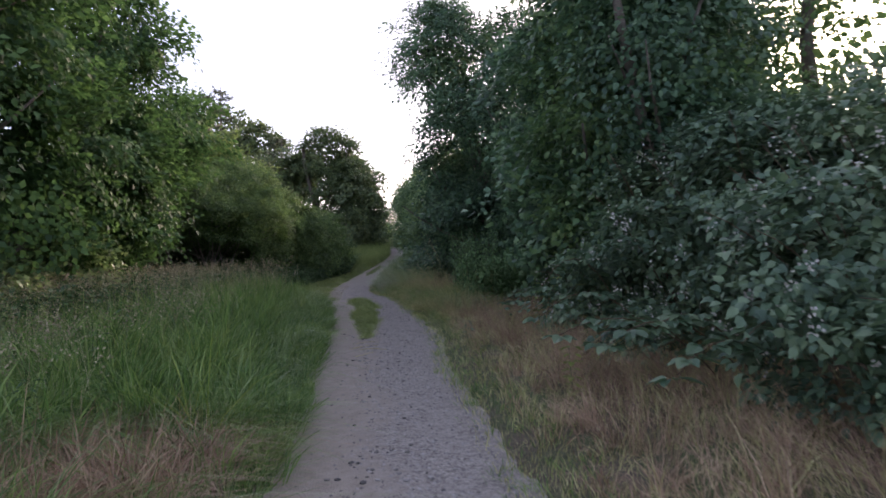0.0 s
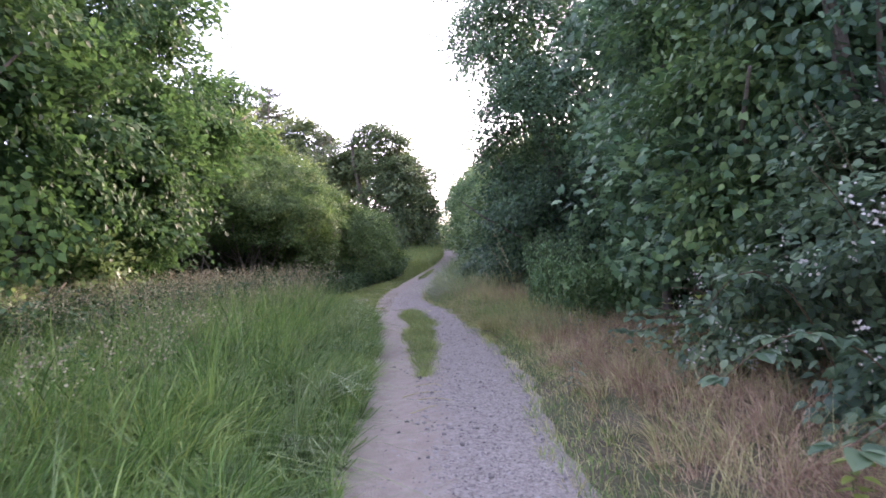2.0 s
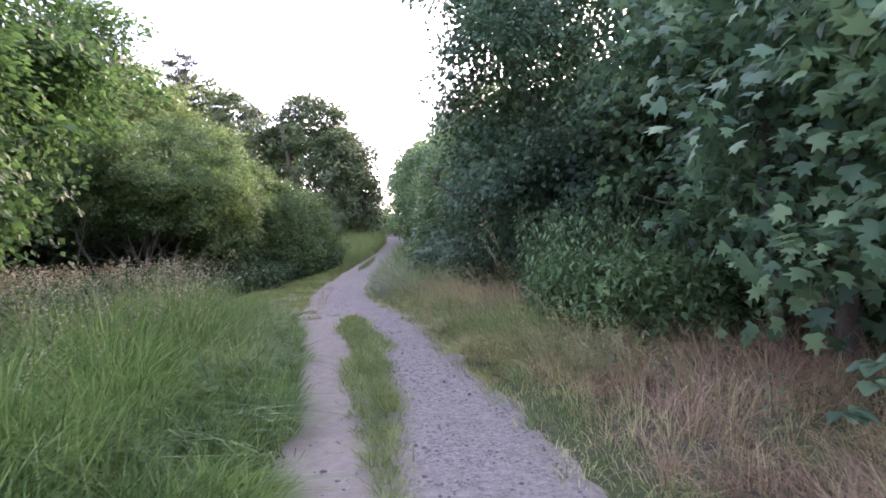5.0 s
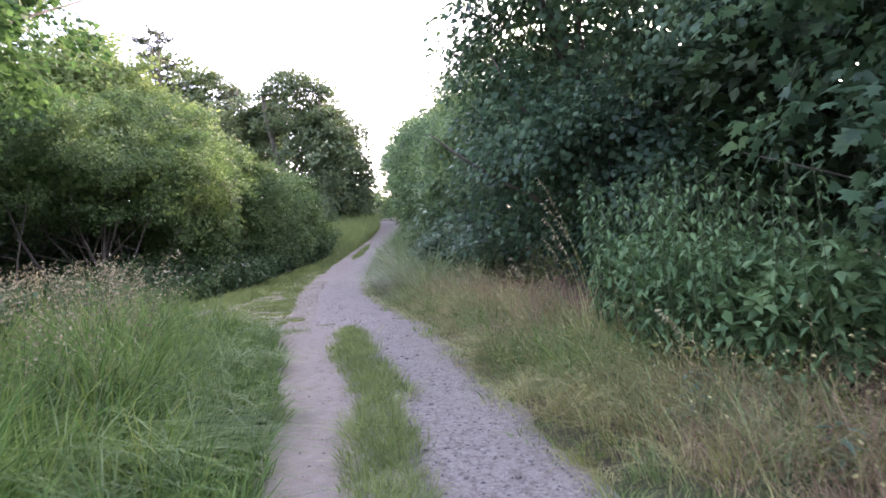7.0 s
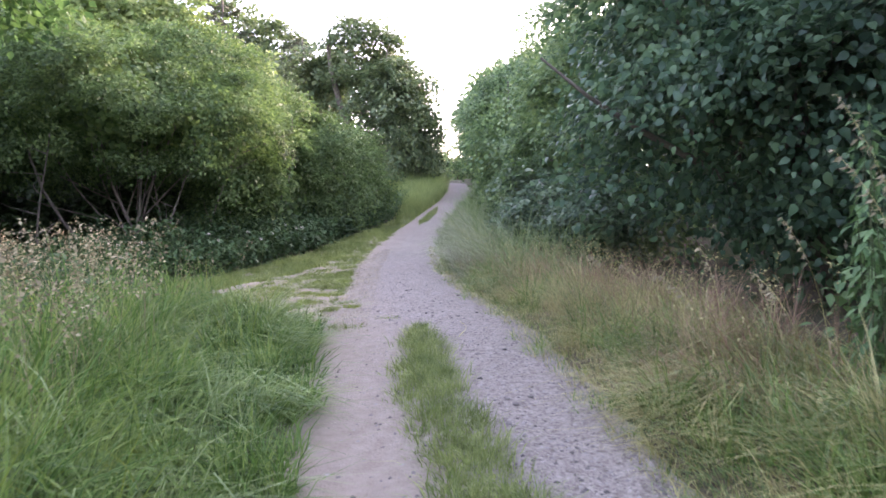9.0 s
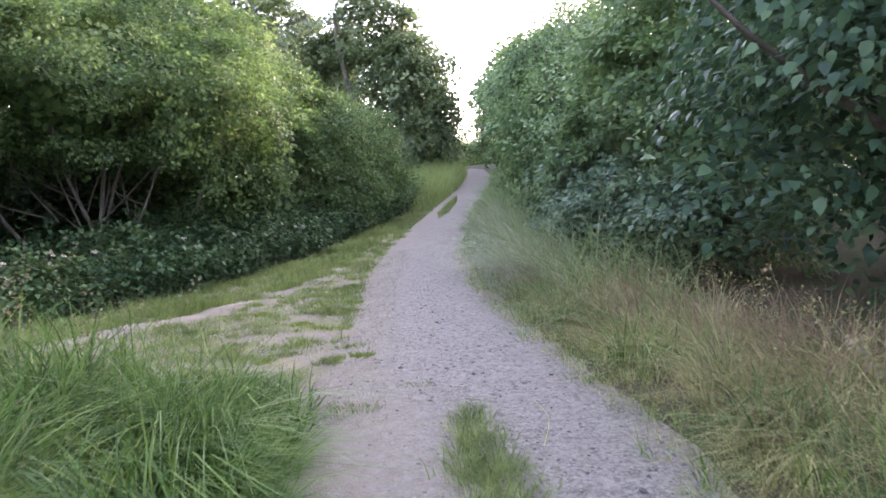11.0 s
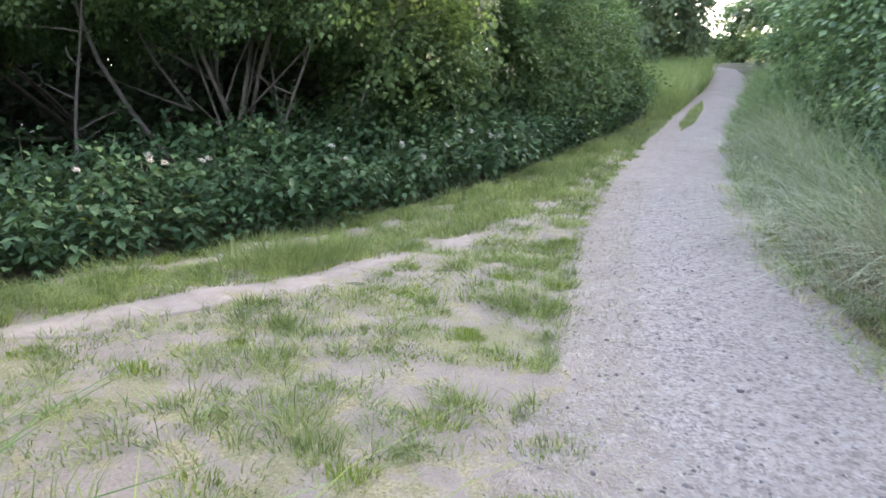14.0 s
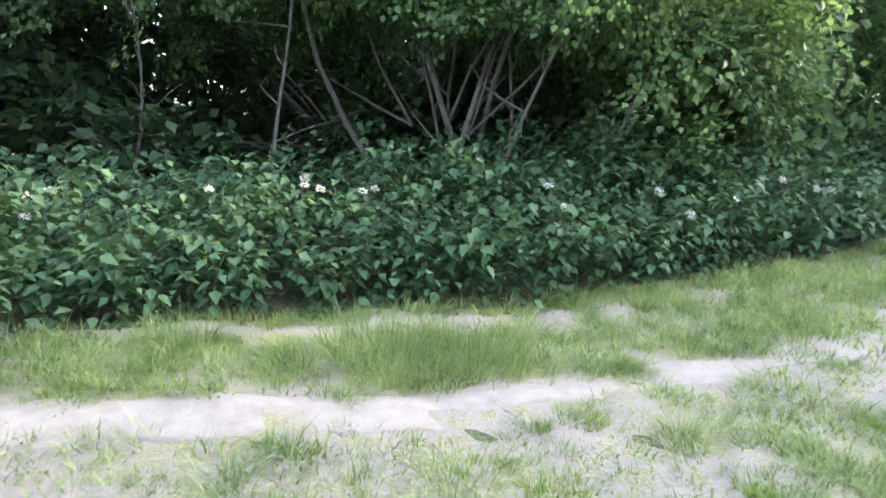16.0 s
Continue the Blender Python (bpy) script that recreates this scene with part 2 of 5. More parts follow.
def path_material(name, sandy):
    """Sand on one wheel track, crushed grey gravel on the rest; the split wanders. 'across' is 0 at one edge, 1 at the other."""
    m, t, p = nodes_of(name)
    fine, mid, big = noise_node(t, 70.0, 5.0, 0.7), noise_node(t, 9.0, 5.0), noise_node(t, 1.3, 3.0)
    c = t.nodes.new("ShaderNodeTexCoord")
    v = t.nodes.new("ShaderNodeTexVoronoi")
    v.inputs["Scale"].default_value = 64.0
    t.links.new(c.outputs["Object"], v.inputs["Vector"])
    sep = t.nodes.new("ShaderNodeSeparateColor")
    t.links.new(v.outputs["Color"], sep.inputs[0])
    grains = ramp_node(t, sep.outputs[0], [(0.0, (0.10, 0.09, 0.078)), (0.4, (0.28, 0.25, 0.215)), (0.85, (0.37, 0.335, 0.287)), (1.0, (0.46, 0.43, 0.39))])
    dust = ramp_node(t, mid, [(0.3, (0.238, 0.214, 0.186)), (0.7, (0.355, 0.320, 0.274))])
    gravel = mix_node(t, ramp_node(t, big, [(0.35, (0.3, 0.3, 0.3)), (0.65, (0.65, 0.65, 0.65))]), dust, grains)
    worn = ramp_node(t, noise_node(t, 17.0, 6.0, 0.75), [(0.38, (0.66, 0.65, 0.65)), (0.50, (1.0, 1.0, 1.0)), (0.75, (1.12, 1.12, 1.13))])
    gravel = mix_node(t, 1.0, gravel, worn, "MULTIPLY")
    sand = ramp_node(t, math_node(t, "ADD", math_node(t, "MULTIPLY", mid, 0.6), math_node(t, "MULTIPLY", fine, 0.4)),
                     [(0.3, (0.228, 0.190, 0.150)), (0.5, (0.310, 0.266, 0.214)), (0.72, (0.388, 0.338, 0.275))])
    if sandy:
        uv = t.nodes.new("ShaderNodeUVMap")
        uv.uv_map = "across"
        sx = t.nodes.new("ShaderNodeSeparateXYZ")
        t.links.new(uv.outputs[0], sx.inputs[0])
        w = math_node(t, "ADD", sx.outputs[0], math_node(t, "MULTIPLY", math_node(t, "SUBTRACT", mid, 0.5), 0.35))
        w = math_node(t, "ADD", w, math_node(t, "MULTIPLY", math_node(t, "SUBTRACT", big, 0.5), 0.3))
        f = ramp_node(t, w, [(0.40, (0, 0, 0)), (0.56, (1, 1, 1))])
        along = ramp_node(t, sx.outputs[1], [(0.225, (0, 0, 0)), (0.30, (1, 1, 1))])
        late = ramp_node(t, w, [(0.06, (0, 0, 0)), (0.46, (1, 1, 1))])
        col = mix_node(t, mix_node(t, along, f, late), sand, gravel)
    else:
        col = sand
    t.links.new(col, p.inputs["Base Color"])
    p.inputs["Roughness"].default_value = 0.92
    bn = t.nodes.new("ShaderNodeBump")
    bn.inputs["Strength"].default_value, bn.inputs["Distance"].default_value = 0.8, 0.009
    h = math_node(t, "ADD", math_node(t, "MULTIPLY", fine, 0.5), v.outputs["Distance"]) if sandy else math_node(t, "ADD", math_node(t, "MULTIPLY", fine, 0.5), mid)
    t.links.new(h, bn.inputs["Height"])
    t.links.new(bn.outputs["Normal"], p.inputs["Normal"])
    return m


M_STONE = stone_material()
M_GROUND = ground_material()
M_PATH = path_material("path_gravel_and_sand", True)
M_SAND = path_material("pale_sand", False)
M_EARTH = earth_material()


# ---- the lie of the land ----
GY = [-60, -10, 0, 5.9, 9.5, 13, 16.45, 19, 22.2, 27, 33, 39.5, 45, 50, 54, 58, 64, 80, 160, 500]
GZ = [-1.0, -0.4, 0, 0.28, 0.486, 0.633, 0.84, 0.88, 0.90, 1.0, 1.42, 1.9, 2.5, 3.2, 3.75, 4.1, 4.4, 4.8, 6.0, 8.0]
LY, LX = [-8, 0, 4, 6.5, 10, 12.5, 16, 18, 19.5, 20.5, 22, 23.6, 26.8, 29.5, 33, 36, 40, 46, 50, 54, 58, 64, 80], [-0.9, -1.05, -1.22, -1.48, -1.95, -2.3, -2.85, -3.3, -3.7, -3.9, -4.1, -4.3, -4.75, -4.95, -4.9, -4.75, -4.65, -4.15, -3.95, -4.6, -7.0, -12.0, -22.0]
RY, RX = [-8, 0, 4, 6, 8, 10, 12, 14, 16, 18, 20, 23, 26, 30, 35, 40, 46, 50, 54, 58, 64, 80], [1.0, 0.8, 0.5, 0.28, 0.02, -0.03, -0.2, -0.55, -0.9, -1.08, -1.35, -2.0, -2.6, -3.05, -3.2, -3.1, -2.7, -2.65, -3.1, -5.2, -10.0, -20.0]


def gz(y):
    y = np.asarray(y, float)
    return sum(np.interp(y + o, GY, GZ) for o in (-1.2, -0.6, 0, 0.6, 1.2)) / 5


def left_edge(y):
    return np.interp(y, LY, LX)


def right_edge(y):
    return np.interp(y, RY, RX)


def wave(x, y, s=1.0, seed=0.0):
    """Smooth unevenness between about -1 and 1."""
    x, y = np.asarray(x, float) / s, np.asarray(y, float) / s
    return (np.sin(1.7 * x + 0.9 * y + seed) + np.sin(-1.1 * x + 2.3 * y + 1.3 + 2 * seed) + np.sin(2.9 * x - 1.9 * y + 4.1 + seed) + np.sin(0.6 * x + 3.7 * y + 2.2)) / 3


def smooth(a, b, v):
    k = np.clip((v - a) / (b - a), 0, 1)
    return k * k * (3 - 2 * k)


def land(x, y):
    """Height of the ground sheet, a little sunk under the path."""
    x, y = np.asarray(x, float), np.asarray(y, float)
    out = np.maximum(left_edge(y) - x, x - right_edge(y))
    clear = smooth(19.6, 20.6, y) * smooth(33, 29, y) * (x < left_edge(y))
    side = -0.06 + 0.10 * smooth(-0.1, 0.3, out)
    side = side * (1 - clear) + clear * (-0.03 + 0.03 * smooth(0, 0.3, out))
    return gz(y) + side + 0.025 * wave(x, y, 1.1) + 0.02 * wave(x, y, 0.4, 2.0) * (out > 0)


def link_mesh(name, V, F, mat, parent=None):
    """One mesh object from vertex and face arrays; faces all have the same number of corners."""
    me = bpy.data.meshes.new(name)
    V, F = np.asarray(V, np.float32), np.asarray(F, np.int32)
    k = F.shape[1]
    me.vertices.add(len(V))
    me.vertices.foreach_set("co", V.ravel())
    me.loops.add(F.size)
    me.loops.foreach_set("vertex_index", F.ravel())
    me.polygons.add(len(F))
    me.polygons.foreach_set("loop_start", np.arange(0, F.size, k, dtype=np.int32))
    me.update(calc_edges=True)
    me.validate()
    me.materials.append(mat)
    ob = new(name, me)
    if parent is not None:
        ob.parent = parent
    return ob


def shade_smooth(ob):
    ob.data.polygons.foreach_set("use_smooth", np.ones(len(ob.data.polygons), bool))
    return ob


def sheet(name, xs, ys, height, mat):
    X, Y = np.meshgrid(xs, ys)
    V = np.stack([X, Y, height(X, Y)], -1).reshape(-1, 3)
    n, m = len(xs), len(ys)
    i = (np.arange(m - 1)[:, None] * n + np.arange(n - 1)[None]).ravel()
    return shade_smooth(link_mesh(name, V, np.stack([i, i + 1, i + n + 1, i + n], -1), mat))


far = np.array([14, 18, 24, 34, 50, 80, 130, 220, 400.0])
xs = np.concatenate([-far[::-1] - 4, np.arange(-17.8, 10, 0.34), far])
ys = np.concatenate([-far[::-1] + 8, np.arange(-5.8, 62, 0.3), far + 52])
tagged(sheet("ground", xs, ys, land, M_GROUND), "uneven earth ground with litter and moss under the grass", "ground", kind="structure")


def strip(name, ys, lefts, rights, height, mat, across=26, spill=0.22, ragged=0.5, rim=0.13):
    """A trodden way between two edges, sunk under the ground at both sides."""
    u = np.linspace(0, 1, across)
    L = lefts - spill + ragged * (0.10 * wave(0, ys, 0.31, 1.0) + 0.05 * wave(3, ys, 0.12))
    Rt = rights + spill + ragged * (0.10 * wave(5, ys, 0.33, 3.0) + 0.05 * wave(7, ys, 0.13))
    X = L[:, None] * (1 - u) + Rt[:, None] * u
    Y = np.repeat(ys[:, None], across, 1)
    Z = height(X, Y, u[None]) - 0.11 * (smooth(rim, 0.0, u) + smooth(1 - rim, 1.0, u))[None]
    V = np.stack([X, Y, Z], -1).reshape(-1, 3)
    m = len(ys)
    i = (np.arange(m - 1)[:, None] * across + np.arange(across - 1)[None]).ravel()
    ob = shade_smooth(link_mesh(name, V, np.stack([i, i + 1, i + across + 1, i + across], -1), mat))
    uv = ob.data.uv_layers.new(name="across")
    idx = np.zeros(len(ob.data.loops), np.int32)
    ob.data.loops.foreach_get("vertex_index", idx)
    uv.data.foreach_set("uv", np.stack([np.tile(u, m), np.repeat((ys + 8) / 100, across)], -1)[idx].astype(np.float32).ravel())
    return ob


def path_height(x, y, u):
    rut = -0.03 * np.exp(-((u - 0.27) / 0.12) ** 2) - 0.025 * np.exp(-((u - 0.74) / 0.14) ** 2)
    sink = smooth(20.0, 21.5, y) * smooth(30, 27, y) * smooth(0.38, 0.02, u)
    return gz(y) + 0.012 - sink * (0.022 + 0.022 * wave(x, y, 0.28, 2.0)) + rut * smooth(22, 17, y) + 0.008 * wave(x, y, 0.22, 1.0) + 0.012 * wave(x, y, 0.7, 4.0)


ys = np.arange(-7, 78, 0.14)
path = tagged(strip("path", ys, left_edge(ys), right_edge(ys), path_height, M_PATH), "two-track path of grey gravel and pale sand", "path", kind="structure")


def path_top(x, y):
    L, Rt = left_edge(y) - 0.22, right_edge(y) + 0.22
    u = np.clip((x - L) / (Rt - L), 0, 1)
    return path_height(x, y, u) - 0.11 * (smooth(0.13, 0.0, u) + smooth(0.87, 1.0, u))


def surface(x, y):
    """What one stands on: the path where it lies above the ground, else the ground."""
    return np.maximum(land(x, y), path_top(x, y))


# ---- plants: generators ----
LEAF2 = (np.array([(0, 0, 0), (-0.36, 0.42, 0.09), (0, 1, -0.06), (0.36, 0.42, 0.09)]), np.array([(0, 3, 2), (0, 2, 1)]))
LANCE = (np.array([(0, 0, 0), (-0.17, 0.35, 0.04), (0, 1, -0.16), (0.17, 0.35, 0.04), (0, 0.40, -0.03)]), np.array([(0, 4, 1), (1, 4, 2), (2, 4, 3), (3, 4, 0)]))
HEX = (np.array([(0, 0, 0), (-0.29, 0.20, 0.08), (-0.30, 0.50, 0.05), (0, 1, -0.16), (0.30, 0.50, 0.05), (0.29, 0.20, 0.08)]), np.array([(0, 5, 1), (5, 4, 1), (4, 2, 1), (4, 3, 2)]))
BROAD_RIM = [(0, 0), (0.17, 0.06), (0.31, 0.22), (0.35, 0.40), (0.31, 0.60), (0.19, 0.80), (0.0, 1.0), (-0.19, 0.80), (-0.31, 0.60), (-0.35, 0.40), (-0.31, 0.22), (-0.17, 0.06)]
BROAD = (np.array([(x, y, 0.10 * abs(x) / 0.35 - 0.16 * y * y) for x, y in BROAD_RIM] + [(0, 0.25, -0.02), (0, 0.6, -0.07)]),
         np.array([(0, 1, 12), (1, 2, 12), (2, 3, 12), (3, 13, 12), (3, 4, 13), (4, 5, 13), (5, 6, 13), (6, 7, 13), (7, 8, 13), (8, 9, 13), (9, 12, 13), (9, 10, 12), (10, 11, 12), (11, 0, 12)]))
OVAL = (np.array([(0, 0, 0), (-0.33, 0.32, 0.05), (0, 1, -0.16), (0.33, 0.32, 0.05), (0, 0.40, -0.04)]), np.array([(0, 4, 1), (1, 4, 2), (2, 4, 3), (3, 4, 0)]))
LEAF5 = (np.array([(0, 0, 0), (-0.37, 0.40, 0.07), (0, 1, -0.10), (0.37, 0.40, 0.07), (0, 0.42, -0.03)]), np.array([(0, 4, 1), (1, 4, 2), (2, 4, 3), (3, 4, 0)]))
LOBES = [(0.0, 0.0), (0.30, -0.02), (0.55, 0.18), (0.28, 0.36), (0.52, 0.72), (0.17, 0.62), (0.0, 1.0), (-0.17, 0.62), (-0.52, 0.72), (-0.28, 0.36), (-0.55, 0.18), (-0.30, -0.02)]
MAPLE = (np.array([(x, y, -0.10 * (abs(x) + 0.5 * y)) for x, y in LOBES] + [(0, 0.35, 0.03)]), np.array([(k, (k + 1) % 12, 12) for k in range(12)]))


def unit(v):
    return v / np.maximum(np.linalg.norm(v, axis=-1, keepdims=True), 1e-6)


def leaf_arrays(P, N, T, S, shape):
    """Leaves at P, facing N, pointing about along T, S long."""
    N = unit(N)
    T = unit(T - N * (T * N).sum(-1, keepdims=True))
    X = np.cross(T, N)
    V0, F0 = shape
    V = P[:, None] + S[:, None, None] * (V0[None, :, 0:1] * X[:, None] + V0[None, :, 1:2] * T[:, None] + V0[None, :, 2:3] * N[:, None])
    F = F0[None] + (np.arange(len(P)) * len(V0))[:, None, None]
    return V.reshape(-1, 3), F.reshape(-1, 3)


def join_arrays(pairs):
    out_v, out_f, n = [], [], 0
    for V, F in pairs:
        out_v.append(V)
        out_f.append(F + n)
        n += len(V)
    return np.concatenate(out_v), np.concatenate(out_f)


def crown_arrays(lobes, clumps, per, size, shape=LEAF2, spread=0.30, core=0.25, floor=None, up=0.5, inner=2.2, fill=0.42):
    """Leaves in twig clumps, the clumps on drooping boughs, the boughs over the shells of several ellipsoids; larger leaves inside."""
    lobes = np.array(lobes, float)
    area = (lobes[:, 3] * lobes[:, 4] + lobes[:, 3] * lobes[:, 5] + lobes[:, 4] * lobes[:, 5])
    each = 7
    nb = int(clumps * 1.5 / each)
    which = R.choice(len(lobes), nb, p=area / area.sum())
    L = lobes[which]
    knobs = 13
    kd = unit(R.normal(size=(len(lobes), knobs, 3)) + np.array([0, 0, 0.15]))
    kr = R.uniform(0.24, 0.46, (len(lobes), knobs))
    pick = R.integers(0, knobs, nb)
    side, rad = kd[which, pick], kr[which, pick]
    d = unit(R.normal(size=(nb, 3)) + side * 0.9 + np.array([0, 0, 0.35]))
    rel = side * (0.98 - rad)[:, None] + d * (rad * (0.82 + 0.22 * R.random(nb)))[:, None]
    stray = R.random(nb) < fill
    rel = np.where(stray[:, None], unit(R.normal(size=(nb, 3))) * R.uniform(0.6, 0.93, nb)[:, None], rel)
    B = L[:, :3] + rel * L[:, 3:6]
    out = unit(rel / L[:, 3:6])
    bn = unit(out * 0.35 + d * 0.35 + np.array([0, 0, up * 1.3]) + R.normal(size=(nb, 3)) * 0.22)
    wide = spread * R.uniform(0.7, 1.6, nb)
    B, out, bn = np.repeat(B, each, 0), np.repeat(out, each, 0), np.repeat(bn, each, 0)
    off = np.clip(R.normal(size=B.shape), -1.6, 1.6) * np.repeat(wide, each)[:, None]
    off -= bn * (off * bn).sum(-1, keepdims=True) * 0.85
    C = B + off
    C[:, 2] -= 0.12 * np.linalg.norm(off, axis=1)
    which = np.repeat(which, each)
    keep = np.ones(len(C), bool)
    for k, l in enumerate(lobes):
        q = (((C - l[:3]) / l[3:6]) ** 2).sum(-1)
        keep &= (which == k) | (q > 0.45)
    if floor is not None:
        keep &= C[:, 2] > floor + 0.3 * wave(C[:, 0], C[:, 1], 0.7, 3.0)
    over = (C[:, 0] > left_edge(C[:, 1]) - 0.1) & (C[:, 0] < right_edge(C[:, 1]) + 1.5 * spread) & (C[:, 1] < 48)
    keep &= ~(over & (C[:, 2] < gz(C[:, 1]) + 3.4))
    C, out, bn = C[keep][:clumps], out[keep][:clumps], bn[keep][:clumps]
    n = len(C)
    cn = unit(bn + R.normal(size=(n, 3)) * 0.3)
    P = np.repeat(C, per, 0)
    N = np.repeat(cn, per, 0)
    O = np.repeat(out, per, 0)
    off = np.clip(R.normal(size=P.shape), -1.7, 1.7) * spread * 0.8
    off -= N * (off * N).sum(-1, keepdims=True) * 0.6
    P = P + off
    if floor is not None:
        P[:, 2] = np.maximum(P[:, 2], floor - 0.4)
    leaf_n = N + R.normal(size=P.shape) * 0.36
    tip = O * 0.7 + off / (spread + 1e-6) * 0.35 + np.array([0, 0, -0.4]) + R.normal(size=P.shape) * 0.3
    S = size * (0.6 + 0.75 * R.random(len(P)))
    parts = [leaf_arrays(P, leaf_n, tip, S, shape)]
    m = int(n * core * 5)
    if m:
        w = R.choice(len(lobes), m, p=area / area.sum())
        dd = unit(R.normal(size=(m, 3)))
        Q = lobes[w, :3] + dd * lobes[w, 3:6] * (0.25 + 0.42 * R.random(m))[:, None]
        if floor is not None:
            Q[:, 2] = np.maximum(Q[:, 2], floor + 0.3)
        parts.append(leaf_arrays(Q, dd + R.normal(size=Q.shape) * 0.4, R.normal(size=Q.shape), min(size * inner, max(0.2, 1.2 * size)) * (0.8 + 0.5 * R.random(m)), LEAF2))
    return join_arrays(parts)


def tube_arrays(points, radii, sides=7):
    """A tapered, bent limb along points."""
    pts = np.array(points, float)
    dirs = unit(np.gradient(pts, axis=0))
    a = unit(np.cross(dirs, np.array([0.31, 0.9, 0.17])))
    b = np.cross(dirs, a)
    ang = np.linspace(0, 2 * np.pi, sides, endpoint=False)
    ring = np.cos(ang)[None, :, None] * a[:, None] + np.sin(ang)[None, :, None] * b[:, None]
    V = (pts[:, None] + ring * np.array(radii)[:, None, None]).reshape(-1, 3)
    F = []
    for i in range(len(pts) - 1):
        for j in range(sides):
            p, q = i * sides + j, i * sides + (j + 1) % sides
            F += [(p, q, q + sides), (p, q + sides, p + sides)]
    for j in range(1, sides - 1):
        F.append(((len(pts) - 1) * sides, (len(pts) - 1) * sides + j, (len(pts) - 1) * sides + j + 1))
    return V, np.array(F)


def bent(a, b, n=7, sway=0.08):
    a, b = np.array(a, float), np.array(b, float)
    k = np.linspace(0, 1, n)[:, None]
    l = np.linalg.norm(b - a)
    p, q = R.uniform(0, 6, 2)
    return a + (b - a) * k + l * sway * np.concatenate([np.sin(3.5 * k + p) - np.sin(p), np.sin(4.1 * k + q) - np.sin(q), 0 * k], 1) * k ** 0.5


def root(name, x, y, label, category, group="", kind=""):
    ob = new(name)
    ob.location = (x, y, float(land(x, y)))
    return tagged(ob, label, category, group, kind)


def part_arrays(name, parent, VF, mat, smooth_it=False, label=""):
    """A mesh part, given in world places, under a thing that stands at its base."""
    V, F = VF
    ob = link_mesh(name, V - np.array(parent.location), F, mat, parent)
    if smooth_it:
        shade_smooth(ob)
    return tagged(ob, label) if label else ob


def tree(name, label, category, x, y, lobes, clumps, per, size, mat, shape=LEAF2, radius=0.16, stems=1, spread=0.3, floor=None, core=0.25, group="", up=0.5, inner=2.2, fill=0.42):
    """A broadleaved tree or shrub: stems, limbs that reach into each lobe, and a crown of leaves."""
    ob = root(name, x, y, label, category, group)
    z = ob.location.z
    lobes = np.array(lobes, float)
    top = lobes[:, 2].max()
    for k in range(stems):
        ang = 2 * np.pi * k / stems + 0.4
        sx, sy = (0, 0) if stems == 1 else (0.35 * math.cos(ang), 0.35 * math.sin(ang))
        c = lobes[k % len(lobes)] if stems > 1 else np.array([lobes[:, 0].mean(), lobes[:, 1].mean(), top])
        end = (0.55 * c[0] + 0.45 * x + sx, 0.55 * c[1] + 0.45 * y + sy, c[2] + 0.3)
        part_arrays("trunk" if stems == 1 else "stem", ob, tube_arrays(bent((x + sx, y + sy, z - 0.1), end), np.linspace(radius, radius * 0.35, 7)), M_BARK, True)
    for l in lobes:
        for _ in range(2):
            s = (x + 0.12 * (l[0] - x), y + 0.12 * (l[1] - y), z + 0.35 * (l[2] - z))
            e = l[:3] + R.normal(size=3) * l[3:6] * 0.35
            part_arrays("branch", ob, tube_arrays(bent(s, e, 6, 0.1), np.linspace(radius * 0.45, radius * 0.08, 6), 5), M_BARK, True)
    part_arrays("crown", ob, crown_arrays(lobes, clumps, per, size, shape, spread, core, floor, up, inner, fill), mat)
    return ob


def blade_arrays(P, H, W, lean, segs=2, droop=0.25):
    """Grass blades at P, H tall, W wide, bending along lean (two columns, about 0 to 1)."""
    n = len(P)
    ang = R.uniform(0, np.pi, n)
    side = np.stack([np.cos(ang), np.sin(ang), 0 * ang], -1) * (W * 0.5)[:, None]
    V = np.zeros((n, 2 * segs + 1, 3))
    mag = np.linalg.norm(lean, axis=1)
    for k in range(segs + 1):
        s = k / segs
        c = P.copy()
        c[:, :2] += lean * (H * s ** 1.8)[:, None]
        c[:, 2] += H * (s - np.minimum(mag, 1.4) * droop * s ** 2.4)
        if k < segs:
            w = 1 - 0.45 * s
            V[:, 2 * k], V[:, 2 * k + 1] = c - side * w, c + side * w
        else:
            V[:, 2 * k] = c
    F = []
    for k in range(segs - 1):
        a = 2 * k
        F += [(a, a + 1, a + 3), (a, a + 3, a + 2)]
    a = 2 * segs - 2
    F.append((a, a + 1, a + 2))
    F = np.array(F)[None] + (np.arange(n) * (2 * segs + 1))[:, None, None]
    return V.reshape(-1, 3), F.reshape(-1, 3)


def scatter(n, x0, x1, y0, y1, keep):
    x, y = R.uniform(x0, x1, n), R.uniform(y0, y1, n)
    k = keep(x, y)
    return x[k], y[k]


